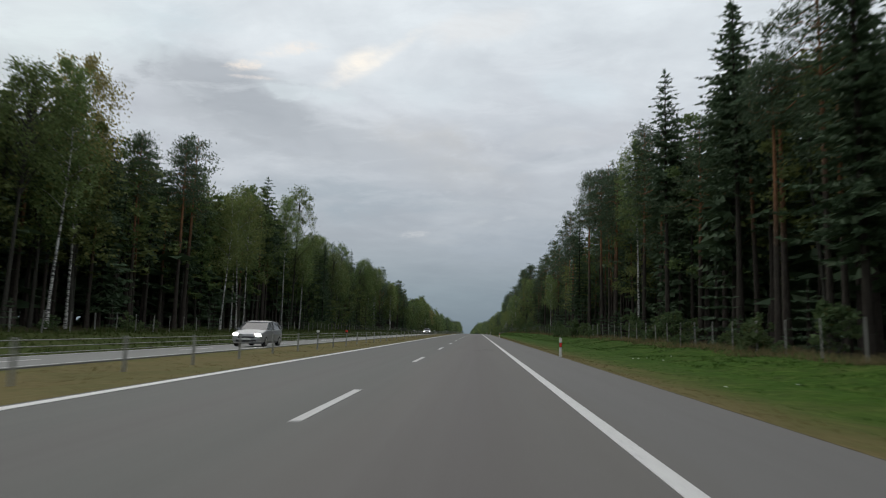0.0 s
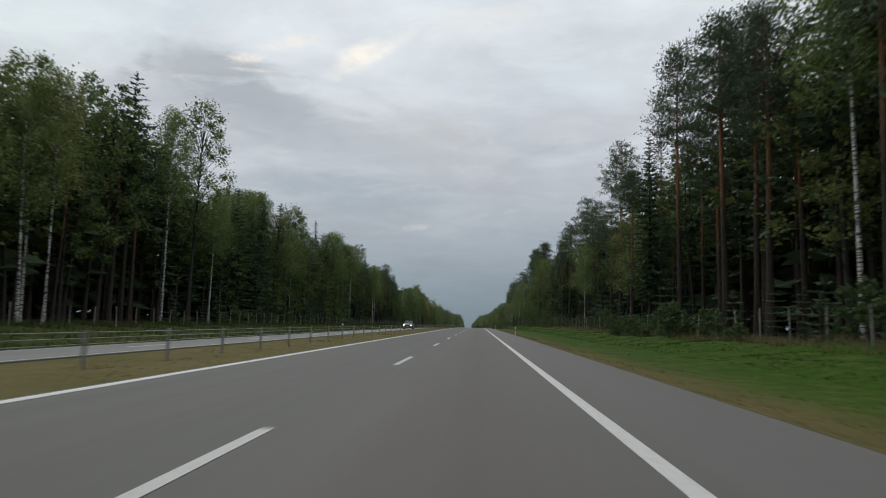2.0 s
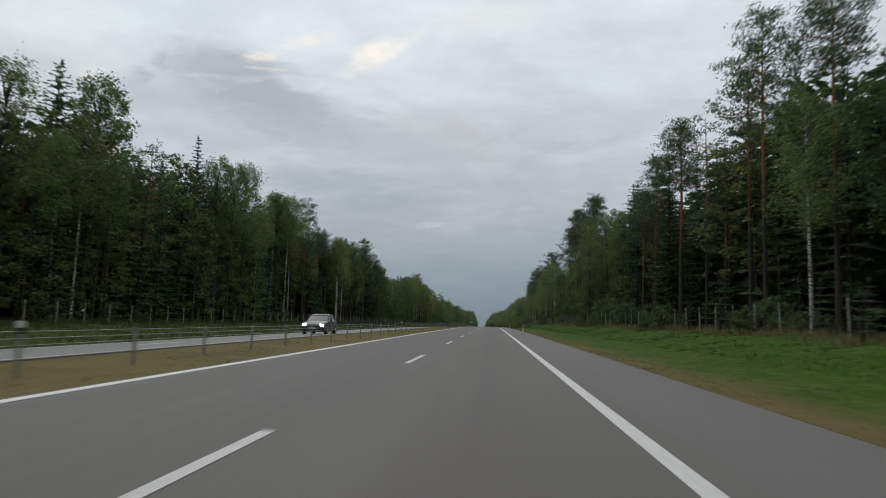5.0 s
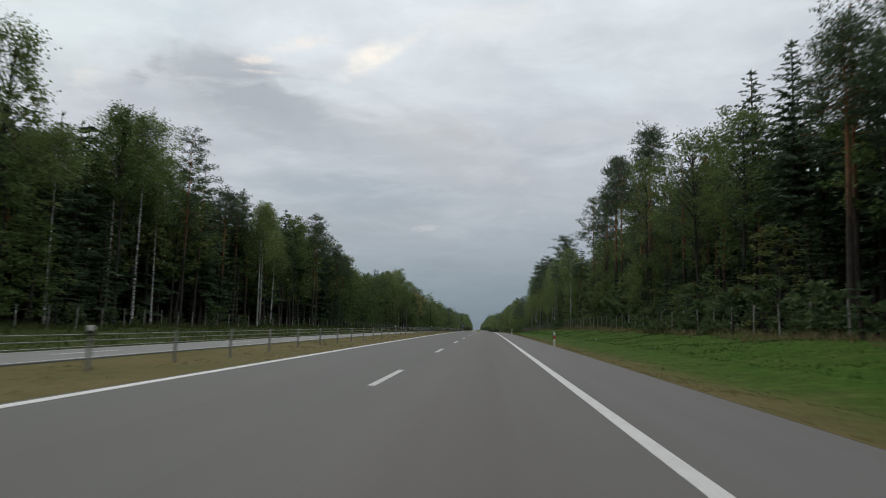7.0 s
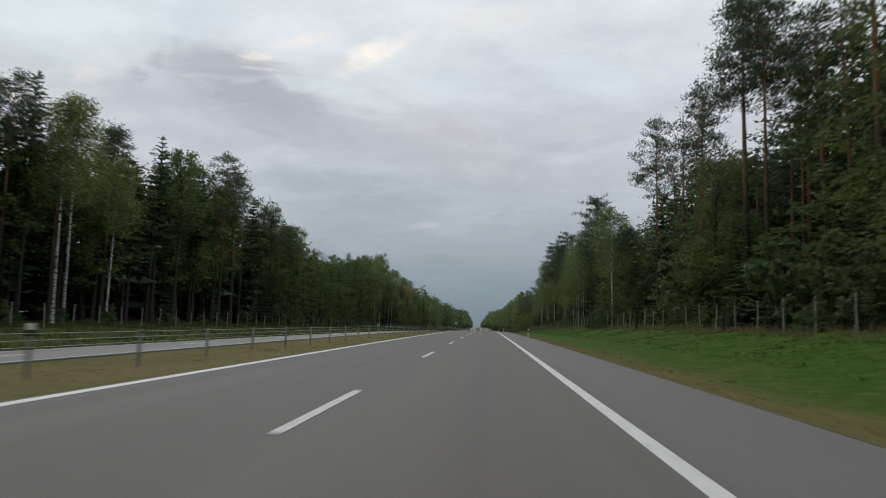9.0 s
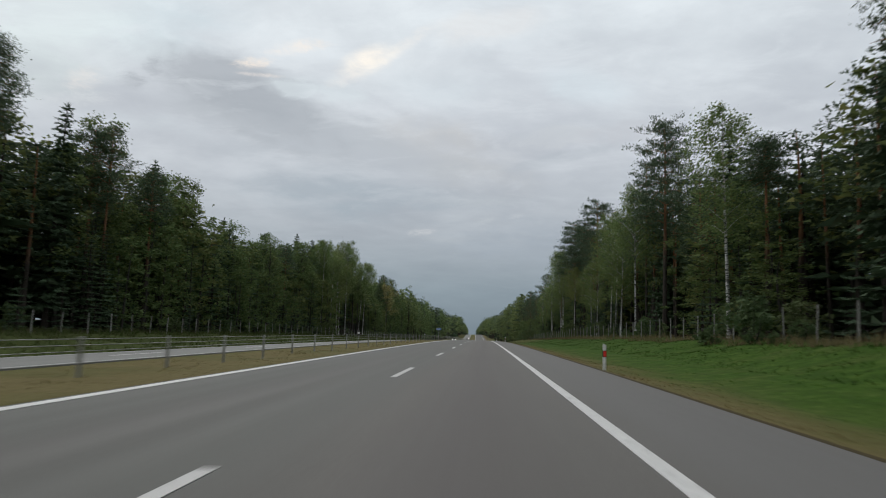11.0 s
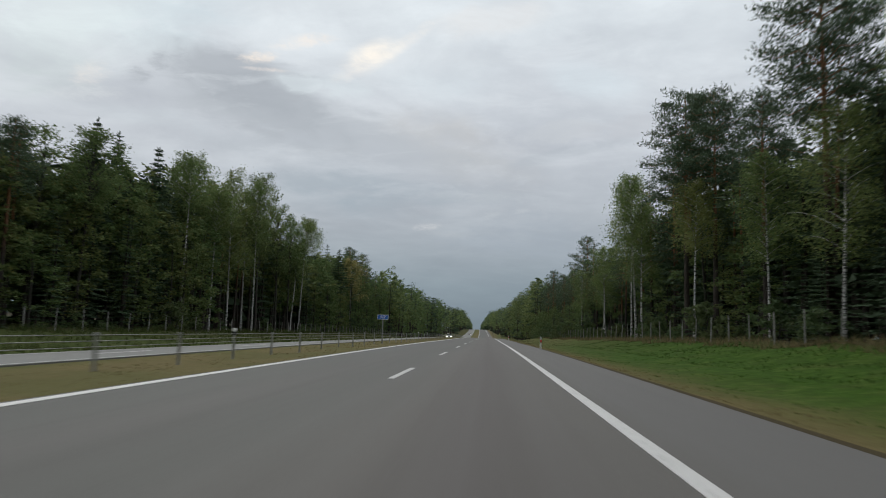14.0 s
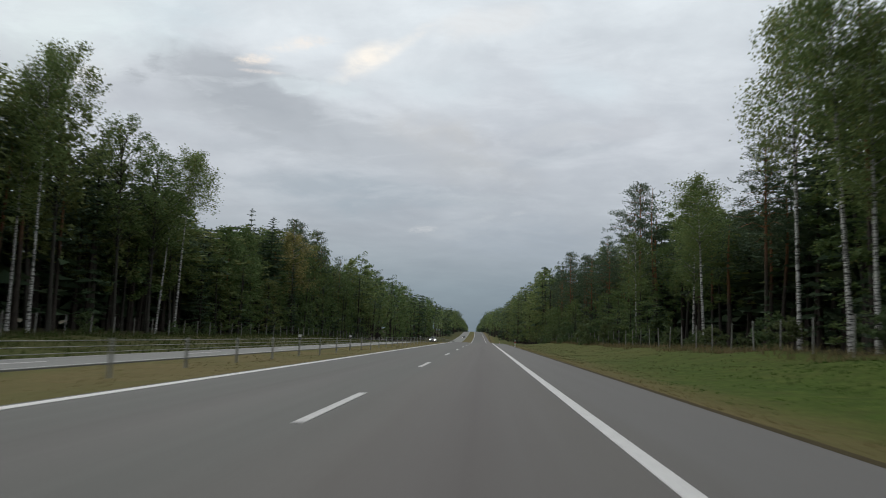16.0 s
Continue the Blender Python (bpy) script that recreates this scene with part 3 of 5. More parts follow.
def stem(h, r, lean=0.02, wobble=0.15, rings=9, top=0.1):
    t = np.linspace(0, 1, rings)
    a = RNG.uniform(0, 6.28)
    b = RNG.normal(size=2) * wobble
    x = lean * h * t * math.cos(a) + b[0] * np.sin(t * 3.1) * t
    y = lean * h * t * math.sin(a) + b[1] * np.sin(t * 2.6) * t
    pts = np.stack([x, y, h * t], -1)
    pts[0, 2] = -0.3
    rad = r * (1 - t * (1 - top)) ** 0.9
    rad[0] *= 1.35
    return pts, rad


def along(pts, t):
    k = np.linspace(0, 1, len(pts))
    return np.stack([np.interp(t, k, pts[:, i]) for i in range(3)], -1)


def pine_shape(h, q=1.0, base=0.5, spread=2.6, wide=1.0, broad=False, sway=1.0):
    """Scots pine: a long bare stem, crooked limbs and cushions of needles."""
    T, C = Shape(), Shape()
    pts, rad = stem(h * 0.97, 0.12 + h * 0.003, 0.015 * sway, 0.25 * sway, 9 if q > 0.3 else 5)
    T.tube(pts, rad * (1.35 if broad else 1.0), 7 if q > 0.6 else 5)
    limbs = int((56 if broad else 42) * max(min(q, 1.0), 0.5))
    whorls = 10 if broad else 9
    for i in range(limbs):
        t = base + (0.985 - base) * (round(i / limbs * whorls) / whorls + RNG.uniform(-0.012, 0.02))
        rel = min(max((t - base) / (1 - base), 0.0), 1.0)
        reach = spread * (0.22 + 1.0 * (1.0 - rel) ** 0.65) * (0.62 + 0.38 * min(1.0, rel * 5)) * RNG.uniform(0.55, 1.2)
        if broad:
            reach = spread * (0.26 + 0.80 * (1.0 - rel) ** 0.55) * (0.7 + 0.3 * min(1.0, rel * 6)) * RNG.uniform(0.6, 1.05)
        a = i * 2.4 + RNG.uniform(-0.5, 0.5)
        p0 = along(pts, np.array([t]))[0]
        rise = (RNG.uniform(-0.18, 0.12) if broad else RNG.uniform(-0.05, 0.15)) + 0.45 * rel
        s = np.linspace(0, 1, 4)
        limb = p0 + np.stack([np.cos(a) * reach * s, np.sin(a) * reach * s, reach * (rise * s + 0.12 * np.sin(s * 6))], -1)
        if q > 0.6:
            T.tube(limb, (0.055 - 0.02 * rel) * (1 - 0.75 * s), 4 if q > 0.6 else 3)
        # flat cushions of needles towards the end of each limb
        pads = max(2, int(round((1.4 + (1.5 if broad else 1.7) * reach) * (0.6 + 0.4 * q))))
        flat = 0.36 if broad else 0.27
        for j in range(pads):
            f = 0.36 + 0.64 * (j + 1) / pads
            c = along(limb, np.array([f]))[0] + RNG.normal(size=3) * ((0.24, 0.24, 0.10) if broad else (0.32, 0.32, 0.14)) * np.float64(0.6 + 0.4 * reach)
            m = max(6, int((38 if broad else 34) * q ** 1.25))
            d = RNG.normal(size=(m, 3)) * (1, 1, 0.6) + (0.35 * np.cos(a), 0.35 * np.sin(a), 0.7)
            o = c + RNG.normal(size=(m, 3)) * (flat, flat, 0.16 if broad else 0.15)
            C.spikes(o, d, RNG.uniform(0.17, 0.38, m) * wide / q ** 0.3, RNG.uniform(0.032, 0.058, m) * wide / q ** 0.75)
    for i in range(int(7 * q)):
        t = RNG.uniform(0.25, base)
        p0, a, l = along(pts, np.array([t]))[0], RNG.uniform(0, 6.28), RNG.uniform(0.3, 1.3)
        T.tube([p0, p0 + (math.cos(a) * l, math.sin(a) * l, -0.1 * l)], [0.03, 0.008], 3)
    return T, C


def spruce_shape(h, q=1.0, base=0.06, spread=2.5, fine=1.0):
    """Norway spruce: whorls of drooping branches, narrowing to a spire."""
    T, C = Shape(), Shape()
    pts, rad = stem(h, 0.17 + h * 0.003, 0.006, 0.06, 9 if q > 0.3 else 4)
    T.tube(pts, rad, 6 if q > 0.6 else 4)
    step = 0.56 / (0.35 + 0.65 * q) if q > 0.3 else 1.9
    z = h * base
    k = 0
    while z < h - 0.25:
        rel = (z - h * base) / (h * (1 - base))
        r = spread * (1 - rel) ** 0.85 * (0.55 + 0.45 * min(1, rel * 6)) + 0.15
        n = int(round((6.2 if rel < 0.8 else 4.5) * (0.75 + 0.25 * q))) if q > 0.3 else 4
        for i in range(n):
            a = k * 0.9 + i * 6.283 / n + RNG.uniform(-0.35, 0.35)
            reach = r * RNG.uniform(0.4, 1.3)
            out = np.array([math.cos(a), math.sin(a), 0.0])
            p0 = along(pts, np.array([z / h]))[0]
            droop = RNG.uniform(0.25, 0.5) * (1 - rel) - 0.45 * rel
            s = np.linspace(0.1, 1, max(3, int(3 + reach * 3.0 * q * fine))) if q > 0.3 else np.array([0.25, 0.75])
            spine = p0 + out * (reach * s)[:, None] + np.stack([0 * s, 0 * s, -droop * reach * np.sin(s * 2.2) * 0.8], -1)
            side = np.array([-out[1], out[0], 0.0])
            m = len(s)
            ln = (0.34 + 0.30 * reach * (1.1 - s)) * RNG.uniform(0.7, 1.25, m) / q ** (0.2 if q > 0.3 else 0.45) / fine ** 0.85
            for sg in (1, -1):
                d = side * sg + out * 0.65 + np.array([0, 0, -0.35]) + RNG.normal(size=(m, 3)) * 0.22
                C.spikes(spine, d, ln, 0.30 * ln)
            C.spikes(spine[-1:], out[None] + (0, 0, 0.1), [0.4], [0.1])
            if q > 1.6:
                C.spikes(spine, RNG.normal(size=(m, 3)) * 0.3 + (0, 0, -1), ln * 0.8, 0.2 * ln)
        z += step * RNG.uniform(0.8, 1.2) * (1.0 if rel < 0.75 else 0.8)
        k += 1
    top = pts[-1]
    C.spikes(np.repeat(top[None], 6, 0) - (0, 0, 0.3), RNG.normal(size=(6, 3)) * 0.35 + (0, 0, 1), [0.6] * 6, [0.08] * 6)
    return T, C


def birch_shape(h, q=1.0, base=0.38, spread=2.1, leaf=0.104, hang=0.9, amount=8400, sway=1.0):
    """Birch: a pale slender stem, rising limbs and hanging twigs with small leaves."""
    T, C = Shape(), Shape()
    pts, rad = stem(h * 0.97, 0.08 + h * 0.0024, 0.03 * sway, 0.45 * sway, 11, 0.06)
    T.tube(pts, rad, 8 if q > 0.6 else 5)
    limbs = int(28 * max(q, 0.6))
    per = int(amount * q / limbs)
    for i in range(limbs):
        t = base + (0.97 - base) * (i + RNG.uniform(0, 0.9)) / limbs
        rel = (t - base) / (1 - base)
        reach = spread * (0.35 + 1.25 * np.sin(np.clip(0.25 + rel * 0.75, 0, 1) * 3.05) ** 0.8) * RNG.uniform(0.6, 1.15) * 0.8 * (1.0 - 0.45 * max(0.0, rel - 0.5))
        a = i * 2.4 + RNG.uniform(-0.6, 0.6)
        p0 = along(pts, np.array([t]))[0]
        s = np.linspace(0, 1, 5)
        limb = p0 + np.stack([np.cos(a) * reach * s, np.sin(a) * reach * s, reach * (1.0 * s - 0.45 * s ** 3)], -1)
        if q > 0.6:
            T.tube(limb, 0.04 * (1 - 0.85 * s) + 0.004, 4 if q > 0.6 else 3)
        f = RNG.uniform(0.15, 1.08, per) ** 0.8
        c = along(limb, np.clip(f, 0, 1))
        strand = RNG.integers(0, 9, per)
        off = RNG.normal(size=(9, 3)) * (0.5, 0.5, 0.3) * (1.0 - 0.55 * rel)
        drop = RNG.uniform(0, 1, per) ** 1.3 * hang * (0.8 + reach * 0.5)
        c = c + off[strand] * (0.5 + 0.5 * f)[:, None] + RNG.normal(size=(per, 3)) * 0.19
        c[:, 2] -= drop
        C.leaves(c, np.full(per, leaf / q ** 0.5), 0.0, 0.75)
    return T, C


def broad_shape(h, q=1.0, base=0.25, spread=2.8, leaf=0.135, amount=7000):
    """A broadleaved forest-edge tree: clumped, uneven crown."""
    T, C = Shape(), Shape()
    pts, rad = stem(h * 0.92, 0.13 + h * 0.003, 0.03, 0.4, 9, 0.12)
    T.tube(pts, rad, 7 if q > 0.6 else 5)
    clumps = int(64 * max(q, 0.5))
    per = int(amount * q / clumps)
    for i in range(clumps):
        t = base + (1.0 - base) * (i + RNG.uniform(0, 0.9)) / clumps
        rel = (t - base) / (1 - base)
        reach = spread * (0.45 + 0.75 * np.sin(np.clip(0.2 + rel * 0.8, 0, 1) * 3.1)) * RNG.uniform(0.35, 1.1)
        a = i * 2.4 + RNG.uniform(-0.6, 0.6)
        p0 = along(pts, np.array([max(0.1, t - 0.07)]))[0]
        end = np.array([pts[-1][0] * t + np.cos(a) * reach, pts[-1][1] * t + np.sin(a) * reach, h * t])
        s = np.linspace(0, 1, 4)[:, None]
        limb = p0 * (1 - s) + end * s + (0, 0, 0.25) * np.sin(s * 3.1)
        if q > 0.6:
            T.tube(limb, 0.045 * (1 - 0.8 * s[:, 0]), 4 if q > 0.6 else 3)
        r = RNG.uniform(0.5, 1.15)
        c = RNG.normal(size=(per, 3)) * (0.5 * r, 0.5 * r, 0.42 * r) + end
        C.leaves(c, np.full(per, leaf / q ** 0.43), 0.25, 0.7)
    return T, C


def bush_shape(h, wide, leaf=0.11, amount=700):
    T, C = Shape(), Shape()
    for i in range(7):
        a, r = RNG.uniform(0, 6.28), wide * RNG.uniform(0.2, 0.8)
        top = np.array([math.cos(a) * r, math.sin(a) * r, h * RNG.uniform(0.55, 0.95)])
        s = np.linspace(0, 1, 4)[:, None]
        limb = top * s * (1, 1, 1) + np.array([math.cos(a), math.sin(a), 0]) * 0.1 + (0, 0, -0.1) * (1 - s)
        T.tube(limb, 0.03 * (1.05 - s[:, 0]), 4)
    n = 22
    for i in range(n):
        a, r = i * 2.4, wide * RNG.uniform(0.1, 0.95)
        z = h * RNG.uniform(0.12, 0.95) * (1 - 0.35 * (r / wide) ** 2)
        per = amount // n
        c = np.array([math.cos(a) * r, math.sin(a) * r, z]) + unit(RNG.normal(size=(per, 3))) * RNG.uniform(0.2, 1, (per, 1)) * np.array([0.5, 0.5, 0.4]) * (0.4 + 0.25 * wide)
        c[:, 2] = np.maximum(c[:, 2], 0.05)
        C.leaves(c, np.full(per, leaf), 0.2, 0.7)
    return T, C


# ---- the forest ----
KINDS = {
    "P": ("pine_tree", PINE_BARK, PINE_NEEDLES, "tall Scots pine with bare orange-brown trunk and dark needles", "pine tree"),
    "S": ("spruce_tree", SPRUCE_BARK, SPRUCE_NEEDLES, "dark green Norway spruce with drooping branches and pointed top", "spruce tree"),
    "B": ("birch_tree", BIRCH_BARK, BIRCH_LEAVES, "slender birch with white black-marked trunk and airy green leaves", "birch tree"),
    "D": ("broadleaf_tree", GREY_BARK, BROAD_LEAVES, "leafy broadleaved tree with yellowing green crown at forest edge", "tree"),
    "Y": ("birch_tree", BIRCH_BARK, AUTUMN_LEAVES, "slender birch with pale trunk and thin yellowing autumn crown", "birch tree"),
}
H0 = 22.0


def models(kind, count, q, low=False):
    """Model trees of one kind, 22 m high, as pairs of trunk and crown meshes."""
    out = []
    for i in range(count):
        if kind == "P":
            T, C = pine_shape(H0, q, (0.50, 0.58, 0.42, 0.55, 0.38, 0.62)[i % 6], (2.5, 2.9, 2.9, 3.1, 2.7, 2.8)[i % 6], 1.0, i % 2 == 1)
        elif kind == "S":
            T, C = spruce_shape(H0, q, 0.04 if low else (0.12, 0.32, 0.2, 0.38)[i % 4], (3.3, 2.8, 3.6, 3.0)[i % 4], 1.0 if q > 0.6 else 1.9)
        elif kind == "B":
            T, C = birch_shape(H0, q, (0.36, 0.44, 0.3, 0.4, 0.33)[i % 5], (2.3, 2.1, 2.6, 2.2, 2.7)[i % 5])
        else:
            T, C = broad_shape(H0, q, (0.06, 0.1, 0.04)[i % 3] if low else (0.3, 0.38, 0.24, 0.33)[i % 4], (2.8, 2.5, 3.1, 2.7)[i % 4])
        nm, bark, leaf = KINDS[kind][:3]
        out.append((T.mesh("trunk", bark, True), C.mesh("crown", leaf)))
    return out


def lone_models():
    """Model trees for those that stand out, each with the share of its height at which the crown begins."""
    out = {"P": [(b, pine_shape(H0, 1.0, b, s, 1.0, w, 0.4)) for b, s, w in ((0.52, 2.8, False), (0.58, 2.6, True), (0.63, 2.7, False), (0.67, 2.4, True), (0.72, 2.5, False), (0.77, 2.2, True))],
           "W": [(b, pine_shape(H0, 1.2, b, 4.1, 1.15, True, 0.4)) for b in (0.52, 0.57, 0.62)],
           "S": [(b, spruce_shape(H0, 1.0, b, s, 1.9)) for b, s in ((0.08, 3.6), (0.2, 3.4), (0.36, 3.7), (0.44, 3.4), (0.48, 4.0))],
           "B": [(b, birch_shape(H0, 1.0, b, s, sway=0.35)) for b, s in ((0.34, 2.5), (0.42, 2.2), (0.48, 2.5), (0.54, 2.2), (0.6, 2.3), (0.68, 2.2))],
           "D": [(b, broad_shape(H0, 1.0, b, s)) for b, s in ((0.1, 2.8), (0.26, 3.0), (0.4, 2.7), (0.48, 3.0), (0.58, 2.6))],
           "Y": [(b, birch_shape(H0, 0.8, b, 2.8, sway=0.35)) for b in (0.42, 0.58)]}
    for k in out:
        bark, leaf = KINDS["P" if k == "W" else k][1:3]
        out[k] = [(b, (T.mesh("trunk", bark, True), C.mesh("crown", leaf))) for b, (T, C) in out[k]]
    return out


LONE = lone_models()
FINE = {k: models(k, n, 0.62) for k, n in (("P", 6), ("S", 4), ("B", 5), ("D", 4))}
COARSE = {k: models(k, n, 0.35) for k, n in (("P", 4), ("S", 4), ("B", 3), ("D", 3))}
THICK = {k: models(k, 3, q, True) for k, q in (("S", 0.38), ("D", 0.27))}


def plant(kind, model, x, y, h, turn, group, fat=1.0, lean=0.0):
    nm, bark, leaf, label, cat = KINDS[kind]
    s = h / H0
    w = (0.55 + 0.45 * s) * fat
    root = empty(nm, pose(x, y, float(lie(x, y)) - 0.05, 0, lean, turn) @ Matrix.Diagonal((w, w, s, 1)))
    tagged(root, label, cat, group)
    part_mesh("trunk", model[0], root)
    part_mesh("crown", model[1], root)
    return root


# trees of the forest edge that stand out singly: place, height, where the crown begins as a share of the height, and for some girth and lean
HEROES = {
    ("right", "P", 0): [(19.0, 38.1, 25.6, 0.55), (18.5, 43.5, 19.0, 0.73), (20.7, 86.9, 28.0, 0.56), (19.5, 98.3, 23.9, 0.55), (20.0, 101.7, 25.6, 0.67), (18.6, 104.0, 25.9, 0.66), (18.7, 116.2, 28.6, 0.7), (22.0, 119.8, 22.1, 0.73), (18.5, 135.5, 20.2, 0.8), (19.3, 146.5, 26.5, 0.68), (19.5, 154.0, 19.5, 0.63), (19.5, 167.9, 21.8, 0.72), (19.5, 178.3, 24.8, 0.63), (19.5, 200.7, 22.7, 0.65), (19.0, 209.5, 20.9, 0.59), (19.0, 216.2, 18.0, 0.65), (20.2, 266.4, 26.8, 0.76), (18.8, 277.5, 25.4, 0.7), (21.5, 278.1, 21.4, 0.69), (18.6, 280.6, 26.1, 0.69), (19.5, 294.3, 23.6, 0.58), (20.6, 315.7, 27.1, 0.66)],
    ("right", "P", 1): [(20.0, 331.0, 15.1, 0.76), (20.5, 370.0, 23.0, 0.5), (21.0, 377.5, 20.5, 0.45), (20.5, 411.4, 19.5, 0.68), (19.8, 460.9, 15.8, 0.54), (19.5, 499.9, 21.5, 0.6), (20.5, 511.0, 17.0, 0.5), (19.0, 518.5, 15.5, 0.55), (20.5, 529.0, 18.5, 0.55), (19.0, 536.0, 16.0, 0.5), (20.0, 549.0, 18.0, 0.55), (19.0, 566.0, 21.0, 0.6), (20.0, 572.0, 18.0, 0.5), (19.0, 583.0, 18.0, 0.55), (20.0, 595.0, 20.0, 0.55)],
    ("left", "P", 0): [(-40.0, 76.5, 23.5, 0.7), (-39.0, 86.2, 25.7, 0.71), (-37.5, 259.4, 24.7, 0.54), (-39.5, 276.7, 20.6, 0.74), (-39.5, 281.7, 20.9, 0.75), (-40.0, 297.6, 21.2, 0.8), (-37.8, 323.0, 24.8, 0.61), (-39.0, 330.5, 23.7, 0.67), (-39.5, 345.8, 20.7, 0.59), (-38.0, 345.9, 21.1, 0.61), (-38.5, 356.0, 19.0, 0.66), (-38.5, 409.8, 17.0, 0.65), (-41.0, 554.3, 25.0, 0.72), (-39.5, 565.8, 25.0, 0.62)],
    ("right", "W", 0): [(19.5, 357.2, 24.8, 0.52), (19.0, 398.6, 24.0, 0.57), (20.0, 421.3, 23.4, 0.6), (18.8, 426.1, 25.0, 0.6)],
    ("right", "S", 0): [(18.5, 33.7, 24.9, 0.27), (20.0, 53.5, 27.3, 0.5), (20.0, 73.7, 29.5, 0.5), (18.5, 126.8, 21.7, 0.18), (19.5, 205.1, 18.4, 0.15), (20.0, 224.9, 19.9, 0.41), (22.0, 236.9, 22.3, 0.42)],
    ("left", "S", 0): [(-40.5, 126.3, 28.8, 0.5), (-39.5, 157.7, 21.3, 0.34), (-38.5, 162.6, 17.9, 0.09), (-38.5, 168.1, 21.1, 0.09), (-39.0, 170.1, 20.9, 0.06), (-41.0, 186.6, 24.0, 0.48), (-41.0, 216.8, 25.0, 0.28), (-40.5, 285.7, 21.9, 0.5), (-40.0, 308.2, 22.4, 0.45), (-40.0, 319.4, 21.5, 0.5), (-43.0, 432.6, 22.1, 0.5), (-39.5, 532.8, 21.3, 0.5)],
    ("right", "B", 0): [(20.6, 89.2, 27.2, 0.53), (17.6, 167.0, 14.8, 0.38), (18.5, 334.7, 19.1, 0.45, 1.3), (18.6, 367.5, 20.0, 0.5), (19.3, 384.2, 18.5, 0.47), (19.0, 386.6, 20.2, 0.45), (18.5, 396.3, 14.0, 0.27), (19.5, 408.3, 14.1, 0.42), (18.0, 421.1, 15.1, 0.56), (18.6, 444.9, 17.3, 0.42, 1.2), (18.4, 446.9, 22.0, 0.52, 1.15, -3.5), (19.5, 455.1, 23.5, 0.52), (18.4, 470.3, 15.6, 0.55, 1.1, -4.0), (19.0, 475.4, 12.0, 0.47), (18.0, 494.4, 14.1, 0.41)],
    ("left", "B", 0): [(-39.5, 108.0, 22.3, 0.58), (-37.6, 108.3, 23.4, 0.52), (-38.0, 131.0, 27.3, 0.55), (-38.5, 146.5, 19.9, 0.54), (-41.0, 156.8, 22.3, 0.58), (-42.0, 167.9, 24.1, 0.64), (-41.0, 173.1, 24.5, 0.64), (-42.0, 174.3, 25.0, 0.68), (-38.0, 183.3, 17.0, 0.58), (-38.4, 187.2, 20.0, 0.55), (-38.5, 235.4, 18.3, 0.75), (-40.0, 247.3, 23.5, 0.62), (-37.8, 248.7, 23.6, 0.66), (-39.0, 255.2, 20.6, 0.62), (-36.6, 284.8, 20.1, 0.54), (-36.8, 286.5, 21.0, 0.54), (-37.6, 294.5, 17.1, 0.56), (-39.0, 442.5, 23.4, 0.62), (-38.5, 450.5, 20.6, 0.65), (-38.0, 455.5, 24.8, 0.34), (-39.5, 465.4, 23.1, 0.4), (-37.8, 465.6, 25.3, 0.55)],
    ("left", "B", 1): [(-38.5, 489.1, 17.6, 0.61, 1.1, 2.2), (-37.8, 492.2, 23.5, 0.65, 1.1, 2.2)],
    ("right", "D", 0): [(19.0, 231.6, 17.2, 0.5), (19.0, 242.2, 18.2, 0.51), (18.5, 259.9, 20.0, 0.15), (17.8, 285.7, 13.7, 0.23)],
    ("left", "D", 0): [(-38.0, 52.9, 22.1, 0.59), (-38.5, 139.3, 29.2, 0.39), (-38.5, 176.0, 20.1, 0.45), (-39.0, 189.3, 23.0, 0.43), (-37.5, 216.7, 21.8, 0.49), (-37.5, 221.1, 22.2, 0.52), (-38.0, 228.1, 23.7, 0.43), (-39.0, 247.3, 22.9, 0.61), (-38.5, 310.7, 20.9, 0.57), (-40.0, 368.1, 20.0, 0.59), (-37.5, 397.1, 16.6, 0.1), (-38.5, 419.7, 18.8, 0.62), (-38.5, 469.3, 25.7, 0.47), (-38.5, 479.9, 22.4, 0.45), (-38.5, 487.1, 21.2, 0.47)],
    ("left", "Y", 0): [(-39.5, 63.8, 28.2, 0.61), (-37.6, 542.3, 20.8, 0.45, 1.25)],
}
